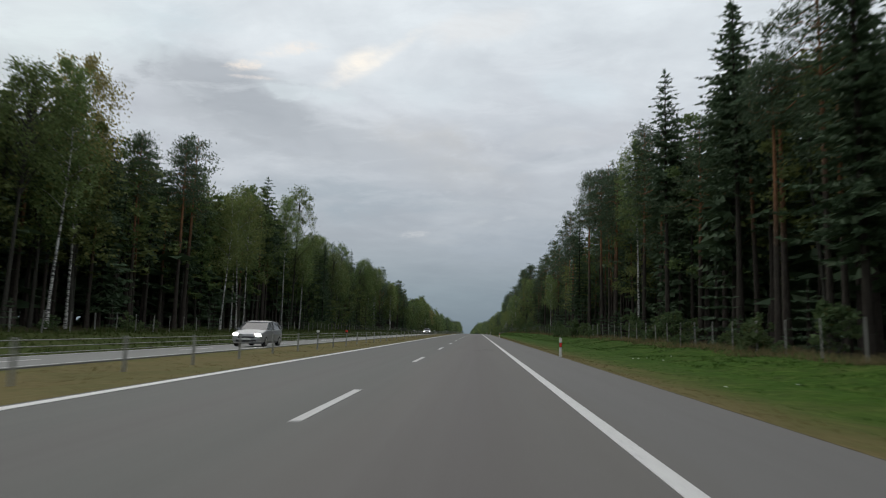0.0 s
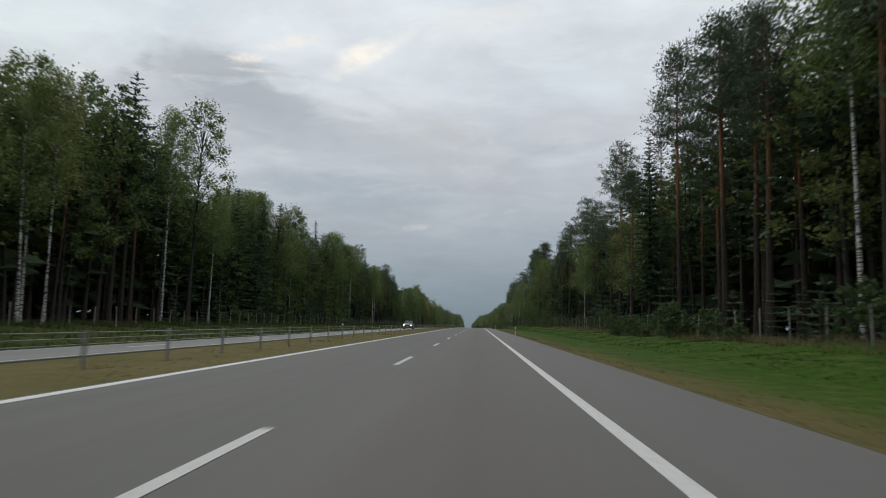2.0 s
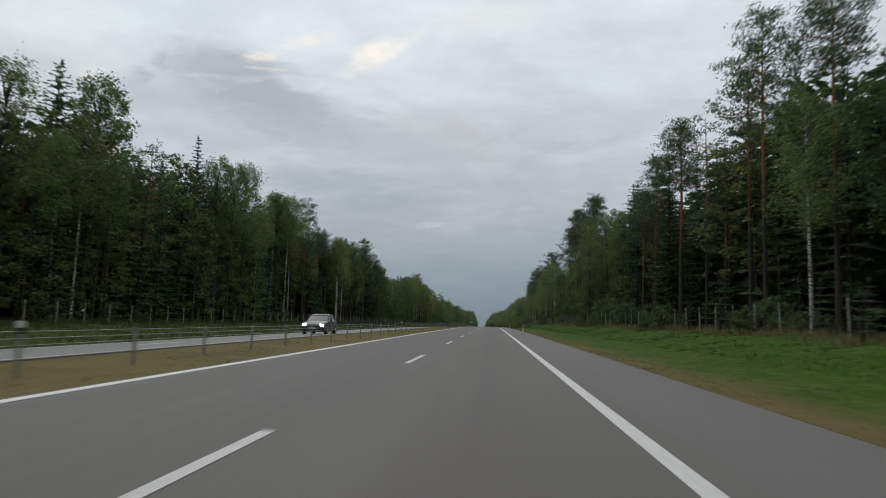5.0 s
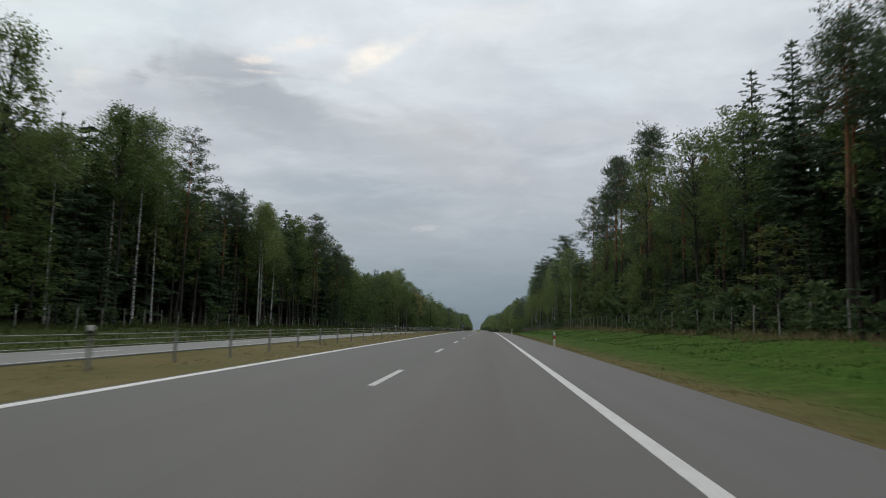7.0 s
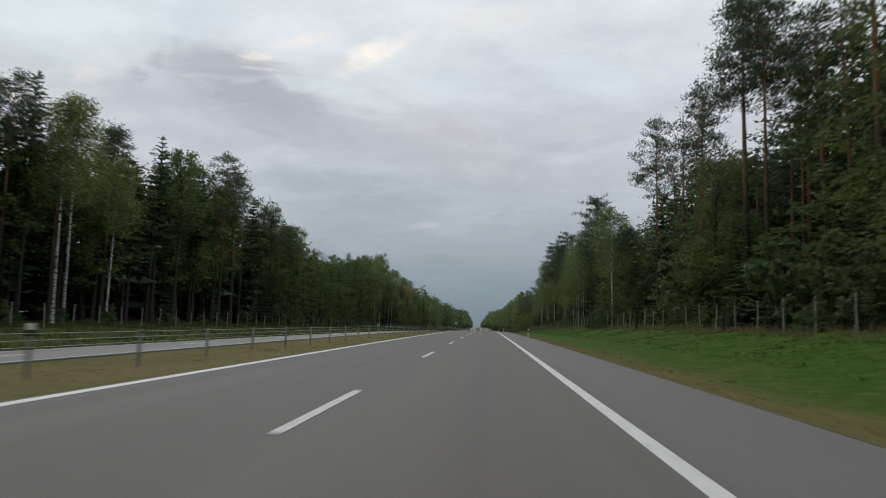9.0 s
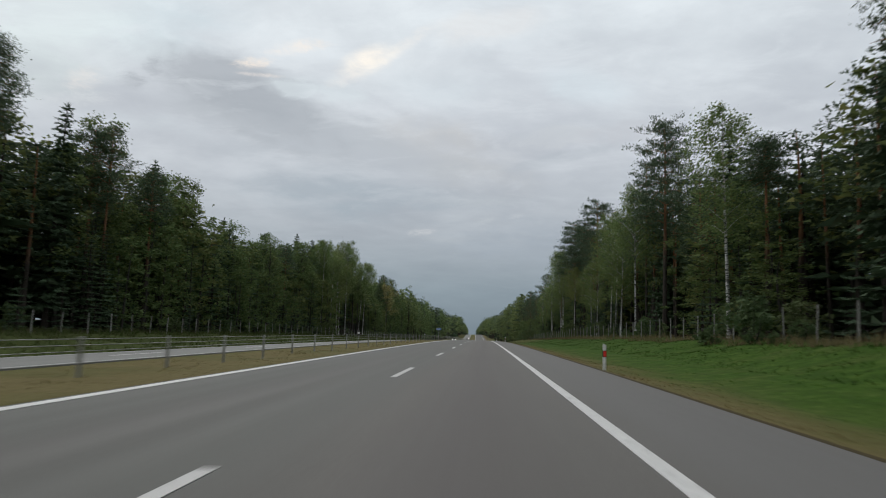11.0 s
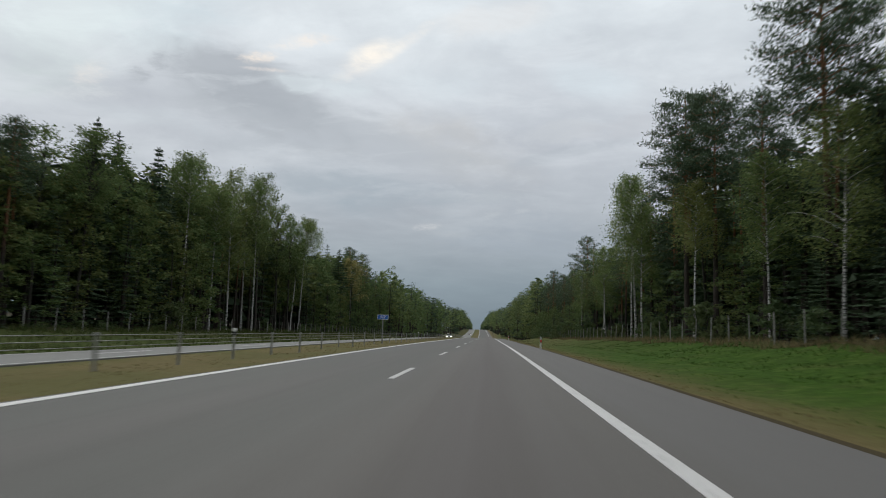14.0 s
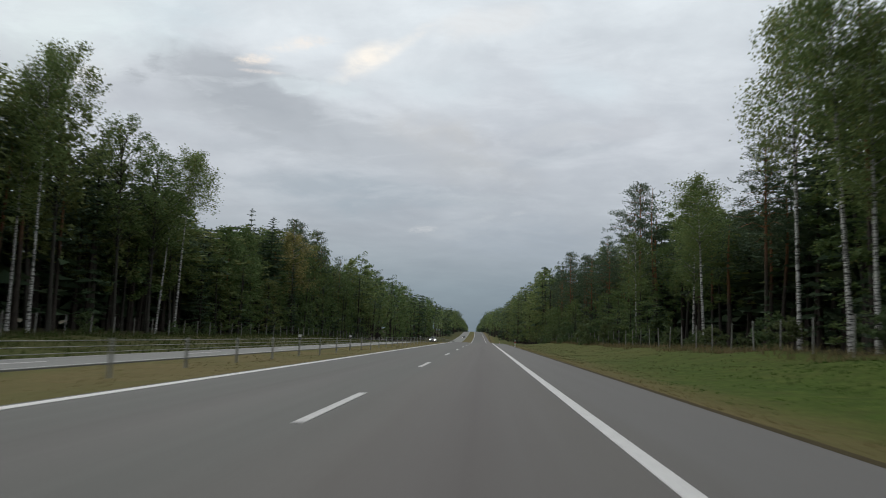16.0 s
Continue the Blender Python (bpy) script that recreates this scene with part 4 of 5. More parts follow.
# the trees between them, a little further in: distance along the road and height
EDGE = {
    ("right", "P"): [(66.2, 21.7), (80.2, 25.4), (110.8, 28.5), (131.9, 25.6), (185.2, 23.0), (196.9, 21.8), (219.4, 20.1), (245.2, 18.2), (253.7, 18.6), (270.3, 22.0), (273.3, 21.5), (306.0, 23.8), (344.7, 15.9), (348.1, 16.4), (368.2, 18.0), (402.5, 20.4), (434.0, 24.5), (438.5, 20.6), (449.5, 20.3), (497.1, 20.2), (558.6, 18.4)],
    ("right", "S"): [(60.7, 30.5), (76.4, 25.0), (79.4, 23.9), (251.5, 18.5), (318.3, 16.5), (344.0, 19.0), (366.0, 17.0), (415.4, 15.9), (435.7, 18.1), (441.6, 20.5)],
    ("right", "B"): [(139.0, 17.3), (378.5, 17.7)],
    ("right", "D"): [(94.0, 24.5), (247.3, 19.1), (254.7, 17.6), (302.1, 14.0), (354.1, 15.6), (366.3, 19.5), (485.2, 16.9), (489.7, 16.9), (524.3, 17.3), (541.7, 17.8)],
    ("left", "P"): [(89.7, 26.8), (193.7, 21.8), (201.2, 20.0), (267.5, 23.1), (546.3, 23.8), (570.8, 23.0), (593.8, 22.1)],
    ("left", "S"): [(71.4, 20.6), (92.0, 20.4), (272.5, 18.6), (303.8, 17.5), (342.1, 21.1), (360.9, 20.4), (372.3, 17.7), (382.8, 17.1), (402.7, 17.6), (424.3, 20.9), (437.4, 21.5), (525.7, 21.2)],
    ("left", "B"): [(57.8, 25.5), (98.2, 20.8), (104.7, 23.3)],
    ("left", "D"): [(60.7, 23.0), (67.1, 22.0), (97.5, 22.4), (115.7, 24.9), (122.3, 25.8), (192.6, 24.0), (201.9, 18.0), (224.6, 19.5), (315.7, 22.5), (349.8, 22.1), (359.7, 18.7), (365.0, 19.7), (379.3, 16.4), (388.7, 17.2), (404.3, 18.0), (416.1, 17.5), (446.0, 22.4), (514.9, 16.3), (522.5, 17.5)],
}
ROW = {"right": (19.0, 1), "left": (-37.5, -1)}
SET_BACK = {"P": 0.0, "S": 1.2, "B": -2.0, "D": 1.5}
pick = random.Random(21)
skyline = {}
for (side, kind, _), trees in HEROES.items():
    sg = ROW[side][1]
    for x, y, h, crown, *habit in trees:
        shape = min(LONE[kind], key=lambda m: abs(m[0] - crown) + pick.uniform(0, 0.06))[1]
        plant("P" if kind == "W" else kind, shape, x, y, h + 0.1, pick.uniform(0, 360), "trees along the forest edge",
              pick.uniform(0.95, 1.1) * (habit[0] if habit else 1.0), habit[1] if len(habit) > 1 else 0.0)
        skyline.setdefault(side, []).append((y, h))
for (side, kind), trees in EDGE.items():
    x0, sg = ROW[side]
    for i, (y, h) in enumerate(trees):
        bank_of = FINE[kind] if y < 490 else COARSE[kind]
        plant(kind, bank_of[(i * 5 + len(trees)) % len(bank_of)], x0 + sg * (SET_BACK[kind] + 2.0), y, h + 0.3, pick.uniform(0, 360), "trees along the forest edge",
              pick.uniform(0.92, 1.15), sg * -pick.uniform(0.0, 1.2))
        skyline[side].append((y, h))
for side in skyline:
    skyline[side].sort()


def height_at(side, y):
    ys, hs = zip(*skyline[side])
    k = np.abs(np.array(ys) - y)
    w = np.exp(-(k / 9.0) ** 2) + 1e-6
    return float((np.array(hs) * w).sum() / w.sum())


MIXES = {"right": "PPSSPDPS", "left": "PSDDDPDS"}
THICKETS = {"left": ((148, 240, 0.34, 0.7, 0.4), (340, 442, 0.42, 0.76, 0.0), (500, 622, 0.4, 0.8, 0.2)), "right": ((218, 302, 0.24, 0.46, 0.0), (326, 345, 0.3, 0.6, 0.0), (380, 400, 0.3, 0.6, 0.0), (404, 450, 0.4, 0.65, 2.4), (478, 622, 0.22, 0.5, -1.6))}
for side, (x0, sg) in ROW.items():
    # trees behind those of the edge
    y = -10.0
    while y < 600:
        y += 3.5 * pick.uniform(0.7, 1.35)
        kind = pick.choice(MIXES[side])
        h = height_at(side, y) * pick.uniform(0.74, 0.96)
        plant(kind, pick.choice(COARSE[kind]), x0 + sg * (3.8 + pick.uniform(-1.0, 1.0)), y, h, pick.uniform(0, 360), "trees inside the forest", pick.uniform(1.05, 1.35))
    # thickets of younger trees, leafy to the ground
    for ya, yb, lo, hi, back in THICKETS[side]:
        y = ya
        while y < yb:
            y += pick.uniform(2.2, 4.2)
            kind = pick.choice("DDSSD")
            plant(kind, pick.choice(THICK[kind]), x0 + sg * (back + pick.uniform(-0.8, 1.6)), y, height_at(side, y) * pick.uniform(lo, hi), pick.uniform(0, 360), "young trees in the thicket", pick.uniform(0.95, 1.2))


def as_arrays(shape):
    return np.concatenate(shape.v), np.array(shape.f)


FAR = {"P": [tuple(map(as_arrays, pine_shape(H0, 0.16, b, 2.6, 1.3))) for b in (0.45, 0.55)],
       "S": [tuple(map(as_arrays, spruce_shape(H0, 0.10, 0.04, 3.4))) for _ in range(3)],
       "B": [tuple(map(as_arrays, birch_shape(H0, 0.09, 0.3, 2.3, amount=2600))) for _ in range(2)],
       "D": [tuple(map(as_arrays, broad_shape(H0, 0.09, 0.2, 2.9, amount=2600))) for _ in range(2)]}
INNER = {"P": [tuple(map(as_arrays, pine_shape(H0, 0.16, b, 2.8, 1.2))) for b in (0.5, 0.6)],
         "S": [tuple(map(as_arrays, spruce_shape(H0, 0.2, b, 3.4))) for b in (0.12, 0.3)],
         "D": [tuple(map(as_arrays, broad_shape(H0, 0.15, b, 2.9, amount=4400))) for b in (0.3, 0.4)]}
NEXT = {**INNER, "P": [tuple(map(as_arrays, pine_shape(H0, 0.3, b, 2.3, 1.0))) for b in (0.48, 0.58)],
        "B": [tuple(map(as_arrays, birch_shape(H0, 0.16, 0.3, 2.2)))],
        "D": [tuple(map(as_arrays, broad_shape(H0, 0.16, b, 2.6, amount=4400))) for b in (0.05, 0.1, 0.07)]}
CROWN_OF = {"P": PINE_NEEDLES, "S": SPRUCE_NEEDLES, "B": BIRCH_LEAVES, "D": BROAD_LEAVES}


def woods(name, label, side, rows, mix, tall, grow=0.0, kit=None):
    """Trees that cannot be counted singly: rows of (set-back, from, to, spacing)."""
    x0, sg = ROW[side]
    V, F, n = {}, {}, {}
    for off, ya, yb, gap in rows:
        y = ya
        while y < yb:
            y += gap * pick.uniform(0.7, 1.3) * (1 + max(0.0, y - 640) * grow)
            kind = pick.choice(mix)
            pair = pick.choice((kit or FAR)[kind])
            x = x0 + sg * (off + pick.uniform(-1.8, 1.8) - min(10.0, max(0.0, y - 720) * 0.03))
            a, s, fat = pick.uniform(0, 6.28), tall(y) / H0, pick.uniform(1.3, 1.8)
            for j, key in enumerate(("bark", kind)):
                v, f = pair[j]
                w = np.stack([v[:, 0] * math.cos(a) - v[:, 1] * math.sin(a), v[:, 0] * math.sin(a) + v[:, 1] * math.cos(a), v[:, 2] * s], -1) * (fat, fat, 1) + (x, y, float(lie(x, y))) + (float(bend(y)), 0, 0)
                V.setdefault(key, []).append(w)
                F.setdefault(key, []).append(f + n.get(key, 0))
                n[key] = n.get(key, 0) + len(v)
    root = empty(name)
    for key in V:
        nm = "trunks" if key == "bark" else {"P": "pine_crowns", "S": "spruce_crowns", "B": "birch_crowns", "D": "broadleaf_crowns"}[key]
        part_mesh(nm, mesh_of(nm, np.concatenate(V[key]), np.concatenate(F[key]), SPRUCE_BARK if key == "bark" else CROWN_OF[key]), root)
    tagged(root, label, "forest", kind="stuff")


for side in ROW:
    start = -60.0
    woods("inner_forest", "shaded mixed trees a few steps inside the forest", side, [(6.6, -20.0, 620, 3.6), (8.9, -18.0, 620, 3.6)],
          MIXES[side], lambda y, sd=side: height_at(sd, y) * pick.uniform(0.76, 0.96), kit=INNER)
    woods("deep_forest", "dense dark mixed forest behind the edge trees", side,
          [(11.0, start, 620, 3.6), (14.5, start, 620, 4.2), (20.0, start, 640, 5.0), (30.0, start + 4, 660, 5.2)],
          "SSSDSS", lambda y, sd=side: height_at(sd, y) * pick.uniform(0.75, 0.95))
    woods("far_forest", "distant mixed forest edge along the highway", side,
          [(0.0, 600, 840, 4.4), (4.5, 600, 840, 5.0)], "PDDDBPS", lambda y: pick.uniform(17, 26), kit=NEXT)
    woods("far_forest", "distant mixed forest edge along the highway", side,
          [(0.0, 840, 2900, 5.6), (5.0, 840, 2900, 6.6)], "BDPPDBS", lambda y: pick.uniform(18, 25), 1 / 700)


# ---- undergrowth at the forest edge ----
BUSHES = []
for h, w in ((2.2, 1.3), (3.4, 1.7), (1.5, 1.1), (4.6, 2.0)):
    T, C = bush_shape(h, w, 0.13 + 0.014 * h, 330 + int(90 * h))
    BUSHES.append((T.mesh("stem", GREY_BARK), C.mesh("foliage", BUSH_LEAVES)))
YOUNG = []
for h in (3.2, 5.0):
    T, C = spruce_shape(h, 0.9, 0.03, 0.27 * h, 2.0)
    YOUNG.append((T.mesh("trunk", SPRUCE_BARK), C.mesh("crown", YOUNG_NEEDLES)))


def shrub(x, y, i, s=1.0):
    root = tagged(empty("bush", pose(x, y, float(lie(x, y)) - 0.05, 0, 0, pick.uniform(0, 360)) @ Matrix.Scale(s, 4)), "leafy green bush at the edge of the forest", "bush", "bushes along the forest edge")
    part_mesh("stem", BUSHES[i][0], root)
    part_mesh("foliage", BUSHES[i][1], root)


def young_spruce(x, y, i, s=1.0):
    root = tagged(empty("young_spruce", pose(x, y, float(lie(x, y)) - 0.03, 0, 0, pick.uniform(0, 360)) @ Matrix.Scale(s, 4)), "young spruce with branches down to the grass", "spruce tree", "young spruces along the forest edge")
    part_mesh("trunk", YOUNG[i][0], root)
    part_mesh("crown", YOUNG[i][1], root)


# the larger ones that stand out
for x, y, i, s in ((16.6, 49.0, 1, 1.15), (16.8, 36.0, 1, 0.75), (17.0, 86.0, 0, 1.0), (17.2, 152.0, 1, 1.0), (17.0, 147.0, 1, 1.1), (17.6, 117.0, 1, 1.2)):
    young_spruce(x, y, i, s)
for x, y, i, s in ((17.2, 222.0, 3, 1.0), (17.0, 228.0, 1, 1.2), (17.4, 233.0, 3, 0.9), (17.8, 239.0, 3, 1.1), (17.0, 271.0, 3, 1.5), (17.4, 266.0, 3, 1.2), (17.3, 262.0, 3, 1.0),
                   (18.0, 289.0, 3, 1.9), (18.2, 293.5, 3, 1.7), (17.6, 300.0, 1, 1.1), (-35.0, 67.0, 0, 0.9), (-35.0, 152.5, 0, 1.0), (-35.3, 159.0, 1, 0.9), (-35.2, 264.6, 1, 1.05), (-35.0, 432.6, 1, 1.2), (-35.0, 438.0, 0, 1.0),
                   (16.3, 213.0, 0, 1.3), (16.4, 142.0, 1, 1.0)):
    shrub(x, y, i, s)
for side, x0, x1 in (("right", 16.4, 21.0), ("left", -35.0, -40.0)):
    y = 24.0 if side == "right" else 48.0
    while y < 620:
        y += pick.uniform(1.8, 5.0)
        x = x0 + (x1 - x0) * pick.random() ** 1.4
        if side == "left" and (92 < y < 134 or 442 < y < 486) and pick.random() < 0.8:
            continue
        if pick.random() < 0.3:
            young_spruce(x, y, pick.randrange(2), pick.uniform(0.45, 1.0))
        else:
            shrub(x, y, pick.randrange(3), pick.uniform(0.6, 1.2) if side == "right" else pick.uniform(0.35, 0.8))
# bushes and small spruces that crowd the fence
for i in range(46):
    yy = 28 + 6.2 * i + pick.uniform(-2, 2)
    if pick.random() < 0.35:
        young_spruce(pick.uniform(14.6, 16.2), yy, 0, pick.uniform(0.4, 0.8))
    else:
        shrub(pick.uniform(14.4, 16.4), yy, pick.choice((0, 2)), pick.uniform(0.5, 0.95))
for yy in (103, 106, 108.5, 111, 113.5, 116, 119, 121.5, 124, 187, 191, 236, 239, 243, 318, 321, 325):
    shrub(pick.uniform(13.8, 15.0), yy, pick.choice((0, 1, 2)), pick.uniform(0.7, 1.1))
# low growth where the road dips away
for i in range(26):
    shrub(14.0 + 3.5 * pick.random(), 500 + i * 3.2 + pick.random(), pick.randrange(4), pick.uniform(0.8, 1.3))


# ---- grass ----
def blades(name, x0, x1, y0, y1, per_m2, height, width, material, label, thin=None):
    g = np.random.default_rng(int(abs(x0) * 100 + y0))
    n = int((x1 - x0) * (y1 - y0) * per_m2)
    x, y = g.uniform(x0, x1, n), g.uniform(y0, y1, n)
    keep = np.sin(x * 1.3 + 2 * np.sin(y * 0.21)) + np.sin(y * 0.47 + x * 0.6) + g.normal(size=n) * 1.6 > -2.0
    x, y = x[keep], y[keep]
    n = len(x)
    z = rough_ground(x, y) - 0.02
    base = np.stack([x, y, z], -1)
    V = []
    for k in range(3):
        a = g.uniform(0, 6.283, n)
        lean = g.uniform(0.1, 0.7, n)
        hh = height * g.uniform(0.5, 1.3, n)
        o = base + np.stack([g.normal(size=n), g.normal(size=n), 0 * a], -1) * 0.05
        s = np.stack([-np.sin(a), np.cos(a), 0 * a], -1) * (width * g.uniform(0.6, 1.3, n))[:, None]
        tip = o + np.stack([np.cos(a) * lean * hh, np.sin(a) * lean * hh, hh], -1)
        V.append(np.stack([o - s, o + s, tip], 1))
    v = np.concatenate(V).reshape(-1, 3)
    ob = new(name, mesh_of(name, v, np.arange(len(v)).reshape(-1, 3), material))
    return tagged(ob, label, "grass", kind="stuff")


blades("verge_grass", 4.12, 5.5, 2, 330, 16, 0.06, 0.014, GRASS_DRY, "dry trampled grass along the asphalt shoulder")
blades("verge_grass", 4.12, 5.5, 330, 560, 10, 0.06, 0.016, GRASS_DRY, "dry trampled grass along the asphalt shoulder")
blades("verge_grass", 5.2, 15.2, 6, 330, 7, 0.045, 0.015, GRASS_GREEN, "mown green grass on the verge")
blades("verge_grass", 5.2, 15.2, 330, 440, 5, 0.05, 0.018, GRASS_GREEN, "mown green grass on the verge")
blades("verge_grass", 5.2, 15.2, 440, 560, 6, 0.07, 0.018, GRASS_FADED, "faded olive grass on the verge beyond the mown stretch")
# longer blades up the right bank; their dark colour stands in for tree shade
blades("shaded_grass", 9.6, 15.0, 6, 330, 12, 0.095, 0.016, GRASS_SHADED, "longer grass higher up the bank, tree shade in its dark green")
blades("shaded_grass", 9.6, 15.0, 330, 440, 9, 0.095, 0.018, GRASS_SHADED, "longer grass higher up the bank, tree shade in its dark green")
blades("median_grass", -11.2, -6.32, 4, 330, 9, 0.05, 0.016, GRASS_DRY, "dry yellow-brown grass of the central strip")
blades("median_grass", -11.2, -6.32, 330, 560, 6, 0.05, 0.018, GRASS_DRY, "dry yellow-brown grass of the central strip")
blades("verge_grass", -33.0, -18.7, 20, 560, 3.0, 0.28, 0.03, GRASS_ROUGH, "rough green grass of the far verge")
blades("tall_weeds", 13.6, 16.2, 10, 560, 9, 0.42, 0.02, GRASS_TALL, "tall pale weeds along the wooden fence")
blades("tall_weeds", -36.0, -31.5, 30, 560, 4, 0.5, 0.03, GRASS_ROUGH, "tall rough weeds along the wooden fence")


# ---- repairs in the asphalt and scraps on the verge ----
def patch(x, y, w, l):
    n = 24
    ring = []
    for i in range(n):
        a = i * 6.283 / n
        r = 1 + 0.3 * math.sin(3 * a + 9 * x) + 0.22 * math.sin(7 * a + y) + 0.12 * math.sin(11 * a)
        ring.append((x + math.cos(a) * w / 2 * r, y + math.sin(a) * l / 2 * r, float(road_z(y)) + 0.005))
    bm = bmesh.new()
    bm.faces.new([bm.verts.new(p) for p in ring])
    g = bmesh.ops.extrude_face_region(bm, geom=bm.faces[:])
    bmesh.ops.translate(bm, verts=[e for e in g["geom"] if isinstance(e, bmesh.types.BMVert)], vec=(0, 0, -0.02))
    bmesh.ops.recalc_face_normals(bm, faces=bm.faces)
    me = bpy.data.meshes.new("road_patch")
    bm.to_mesh(me)
    bm.free()
    me.materials.append(ASPHALT_DARK)
    tagged(new("road_patch", me), "dark repaired patch in the grey asphalt", "road patch", kind="structure")


for x, y, w, l in ((0.35, 38.6, 0.75, 0.5), (0.6, 41.2, 0.6, 0.7)):
    patch(x, y, w, l)


def scrap(x, y, s):
    bm = bmesh.new()
    bmesh.ops.create_icosphere(bm, subdivisions=2, radius=s)
    for v in bm.verts:
        v.co *= 0.7 + 0.5 * noise.noise(v.co * 9 + Vector((x, y, 0)))
        v.co.z *= 0.55
    me = bpy.data.meshes.new("litter_scrap")
    bm.to_mesh(me)
    bm.free()
    me.materials.append(PLASTIC_WHITE)
    ob = new("litter_scrap", me)
    ob.location = (x, y, float(rough_ground(np.array(x), np.array(y))) + 0.3 * s)
    tagged(ob, "crumpled white scrap lying in the grass", "litter", "scraps on the verge")


for x, y, s in ((9.1, 40.0, 0.06), (9.9, 41.3, 0.07), (8.6, 39.2, 0.05), (10.6, 42.8, 0.05), (10.1, 38.4, 0.045), (11.2, 40.9, 0.055), (7.2, 20.8, 0.05), (9.6, 21.5, 0.05), (10.4, 247.0, 0.09)):
    scrap(x, y, s)


# ---- cable barrier on the central strip ----
def barrier_post():
    bm = bmesh.new()
    bmesh.ops.create_cube(bm, size=1, matrix=Matrix.Translation((0, 0, 0.38)) @ Matrix.Diagonal((0.06, 0.10, 0.96, 1)))
    bmesh.ops.bevel(bm, geom=bm.edges[:], offset=0.012, segments=1, affect="EDGES")
    bmesh.ops.create_cube(bm, size=1, matrix=Matrix.Translation((0, 0, 0.87)) @ Matrix.Diagonal((0.075, 0.115, 0.03, 1)))
    me = bpy.data.meshes.new("post")
    bm.to_mesh(me)
    bm.free()
    me.materials.append(POST_STEEL)
    return me


def wire_along(x, lift, y0, y1, r, step, material, name, sides=5, sag=0.0):
    ys = np.arange(y0, y1 + 0.1, step)
    z = lie(np.full(len(ys), x), ys) + lift
    pts = np.stack([np.full(len(ys), x), ys, z], -1)
    S = Shape()
    S.tube(pts, np.full(len(ys), r), sides)
    return S.mesh(name, material, True)


BX = -8.8
barrier = tagged(empty("cable_barrier"), "steel cable barrier with slim posts on the dry central strip", "barrier")
BPOST = barrier_post()
for i in range(152):
    y = -8.0 + 4.1 * i
    part_mesh("post", BPOST, barrier, "", pose(BX, y, float(lie(BX, y)), 0, 0, 0))
for lift in (0.57, 0.70, 0.83):
    part_mesh("cable", wire_along(BX + 0.045, lift, -10, 615, 0.010, 4.1, GALVANISED, "cable"), barrier, "weathered steel cable")


def marker_post(y, x, cap):
    """A plastic reflector cap pushed over the head of a barrier post: dark collar, white or red face."""
    root = tagged(empty("barrier_marker", pose(x, y, float(lie(x, y)) + 0.80, 0, 0, pick.uniform(-4, 4))), "white reflector cap with dark collar on the cable barrier", "marker", "markers along the barrier")
    bm = bmesh.new()
    bmesh.ops.create_cube(bm, size=1, matrix=Matrix.Translation((0, 0, 0.045)) @ Matrix.Diagonal((0.12, 0.13, 0.11, 1)))
    bmesh.ops.bevel(bm, geom=bm.edges[:], offset=0.012, segments=2, affect="EDGES")
    part("collar", bm, PLASTIC_BLACK, root, "black plastic collar")
    bm = bmesh.new()
    bmesh.ops.create_cube(bm, size=1, matrix=Matrix.Translation((0, 0, 0.165)) @ Matrix.Diagonal((0.15, 0.06, 0.13, 1)))
    bmesh.ops.bevel(bm, geom=bm.edges[:], offset=0.018, segments=2, affect="EDGES")
    part("face", bm, SIGNAL_RED if cap == "red" else PLASTIC_WHITE, root, "red reflective face" if cap == "red" else "white reflective face")


for y, cap in ((37.0, "black"), (44.0, "red"), (95.0, "black"), (140.0, "black"), (192.0, "black"), (243.0, "black"), (285.0, "black"), (330.0, "black"), (380.0, "black"), (442.0, "black"), (455.0, "black"), (505.0, "black")):
    marker_post(-8.0 + 4.1 * round((y + 8.0) / 4.1), BX, cap)


# ---- wildlife fences before the forest ----
def fence_post(i):
    bm = bmesh.new()
    r = (0.042, 0.05, 0.038)[i]
    bmesh.ops.create_cone(bm, cap_ends=True, segments=8, radius1=r * 1.1, radius2=r * 0.9, depth=2.0, matrix=Matrix.Translation((0, 0, 0.72)))
    for v in bm.verts:
        v.co.x += 0.015 * math.sin(v.co.z * 2.1 + i)
        if v.co.z > 1.6:
            v.co.z += 0.05 * v.co.y / r
    me = bpy.data.meshes.new("post")
    bm.to_mesh(me)
    bm.free()
    me.materials.append(FENCE_WOOD)
    return me


FPOSTS = [fence_post(i) for i in range(3)]
for x, y0 in ((15.5, 14.0), (-33.4, 22.0)):
    fence = tagged(empty("wildlife_fence"), "wire wildlife fence on grey wooden posts before the forest", "fence")
    for i in range(165):
        y = y0 + 3.62 * i
        part_mesh("post", FPOSTS[i % 3], fence, "", pose(x, y, float(lie(x, y)), pick.uniform(-2, 2), pick.uniform(-2, 2), pick.uniform(0, 360)))
    for k, lift in enumerate((0.25, 0.5, 0.78, 1.06, 1.34, 1.62)):
        part_mesh("wire", wire_along(x - 0.06 if x > 0 else x + 0.06, lift, y0, y0 + 3.62 * 164, 0.0011, 3.62, FENCE_WIRE, "wire", 3), fence)


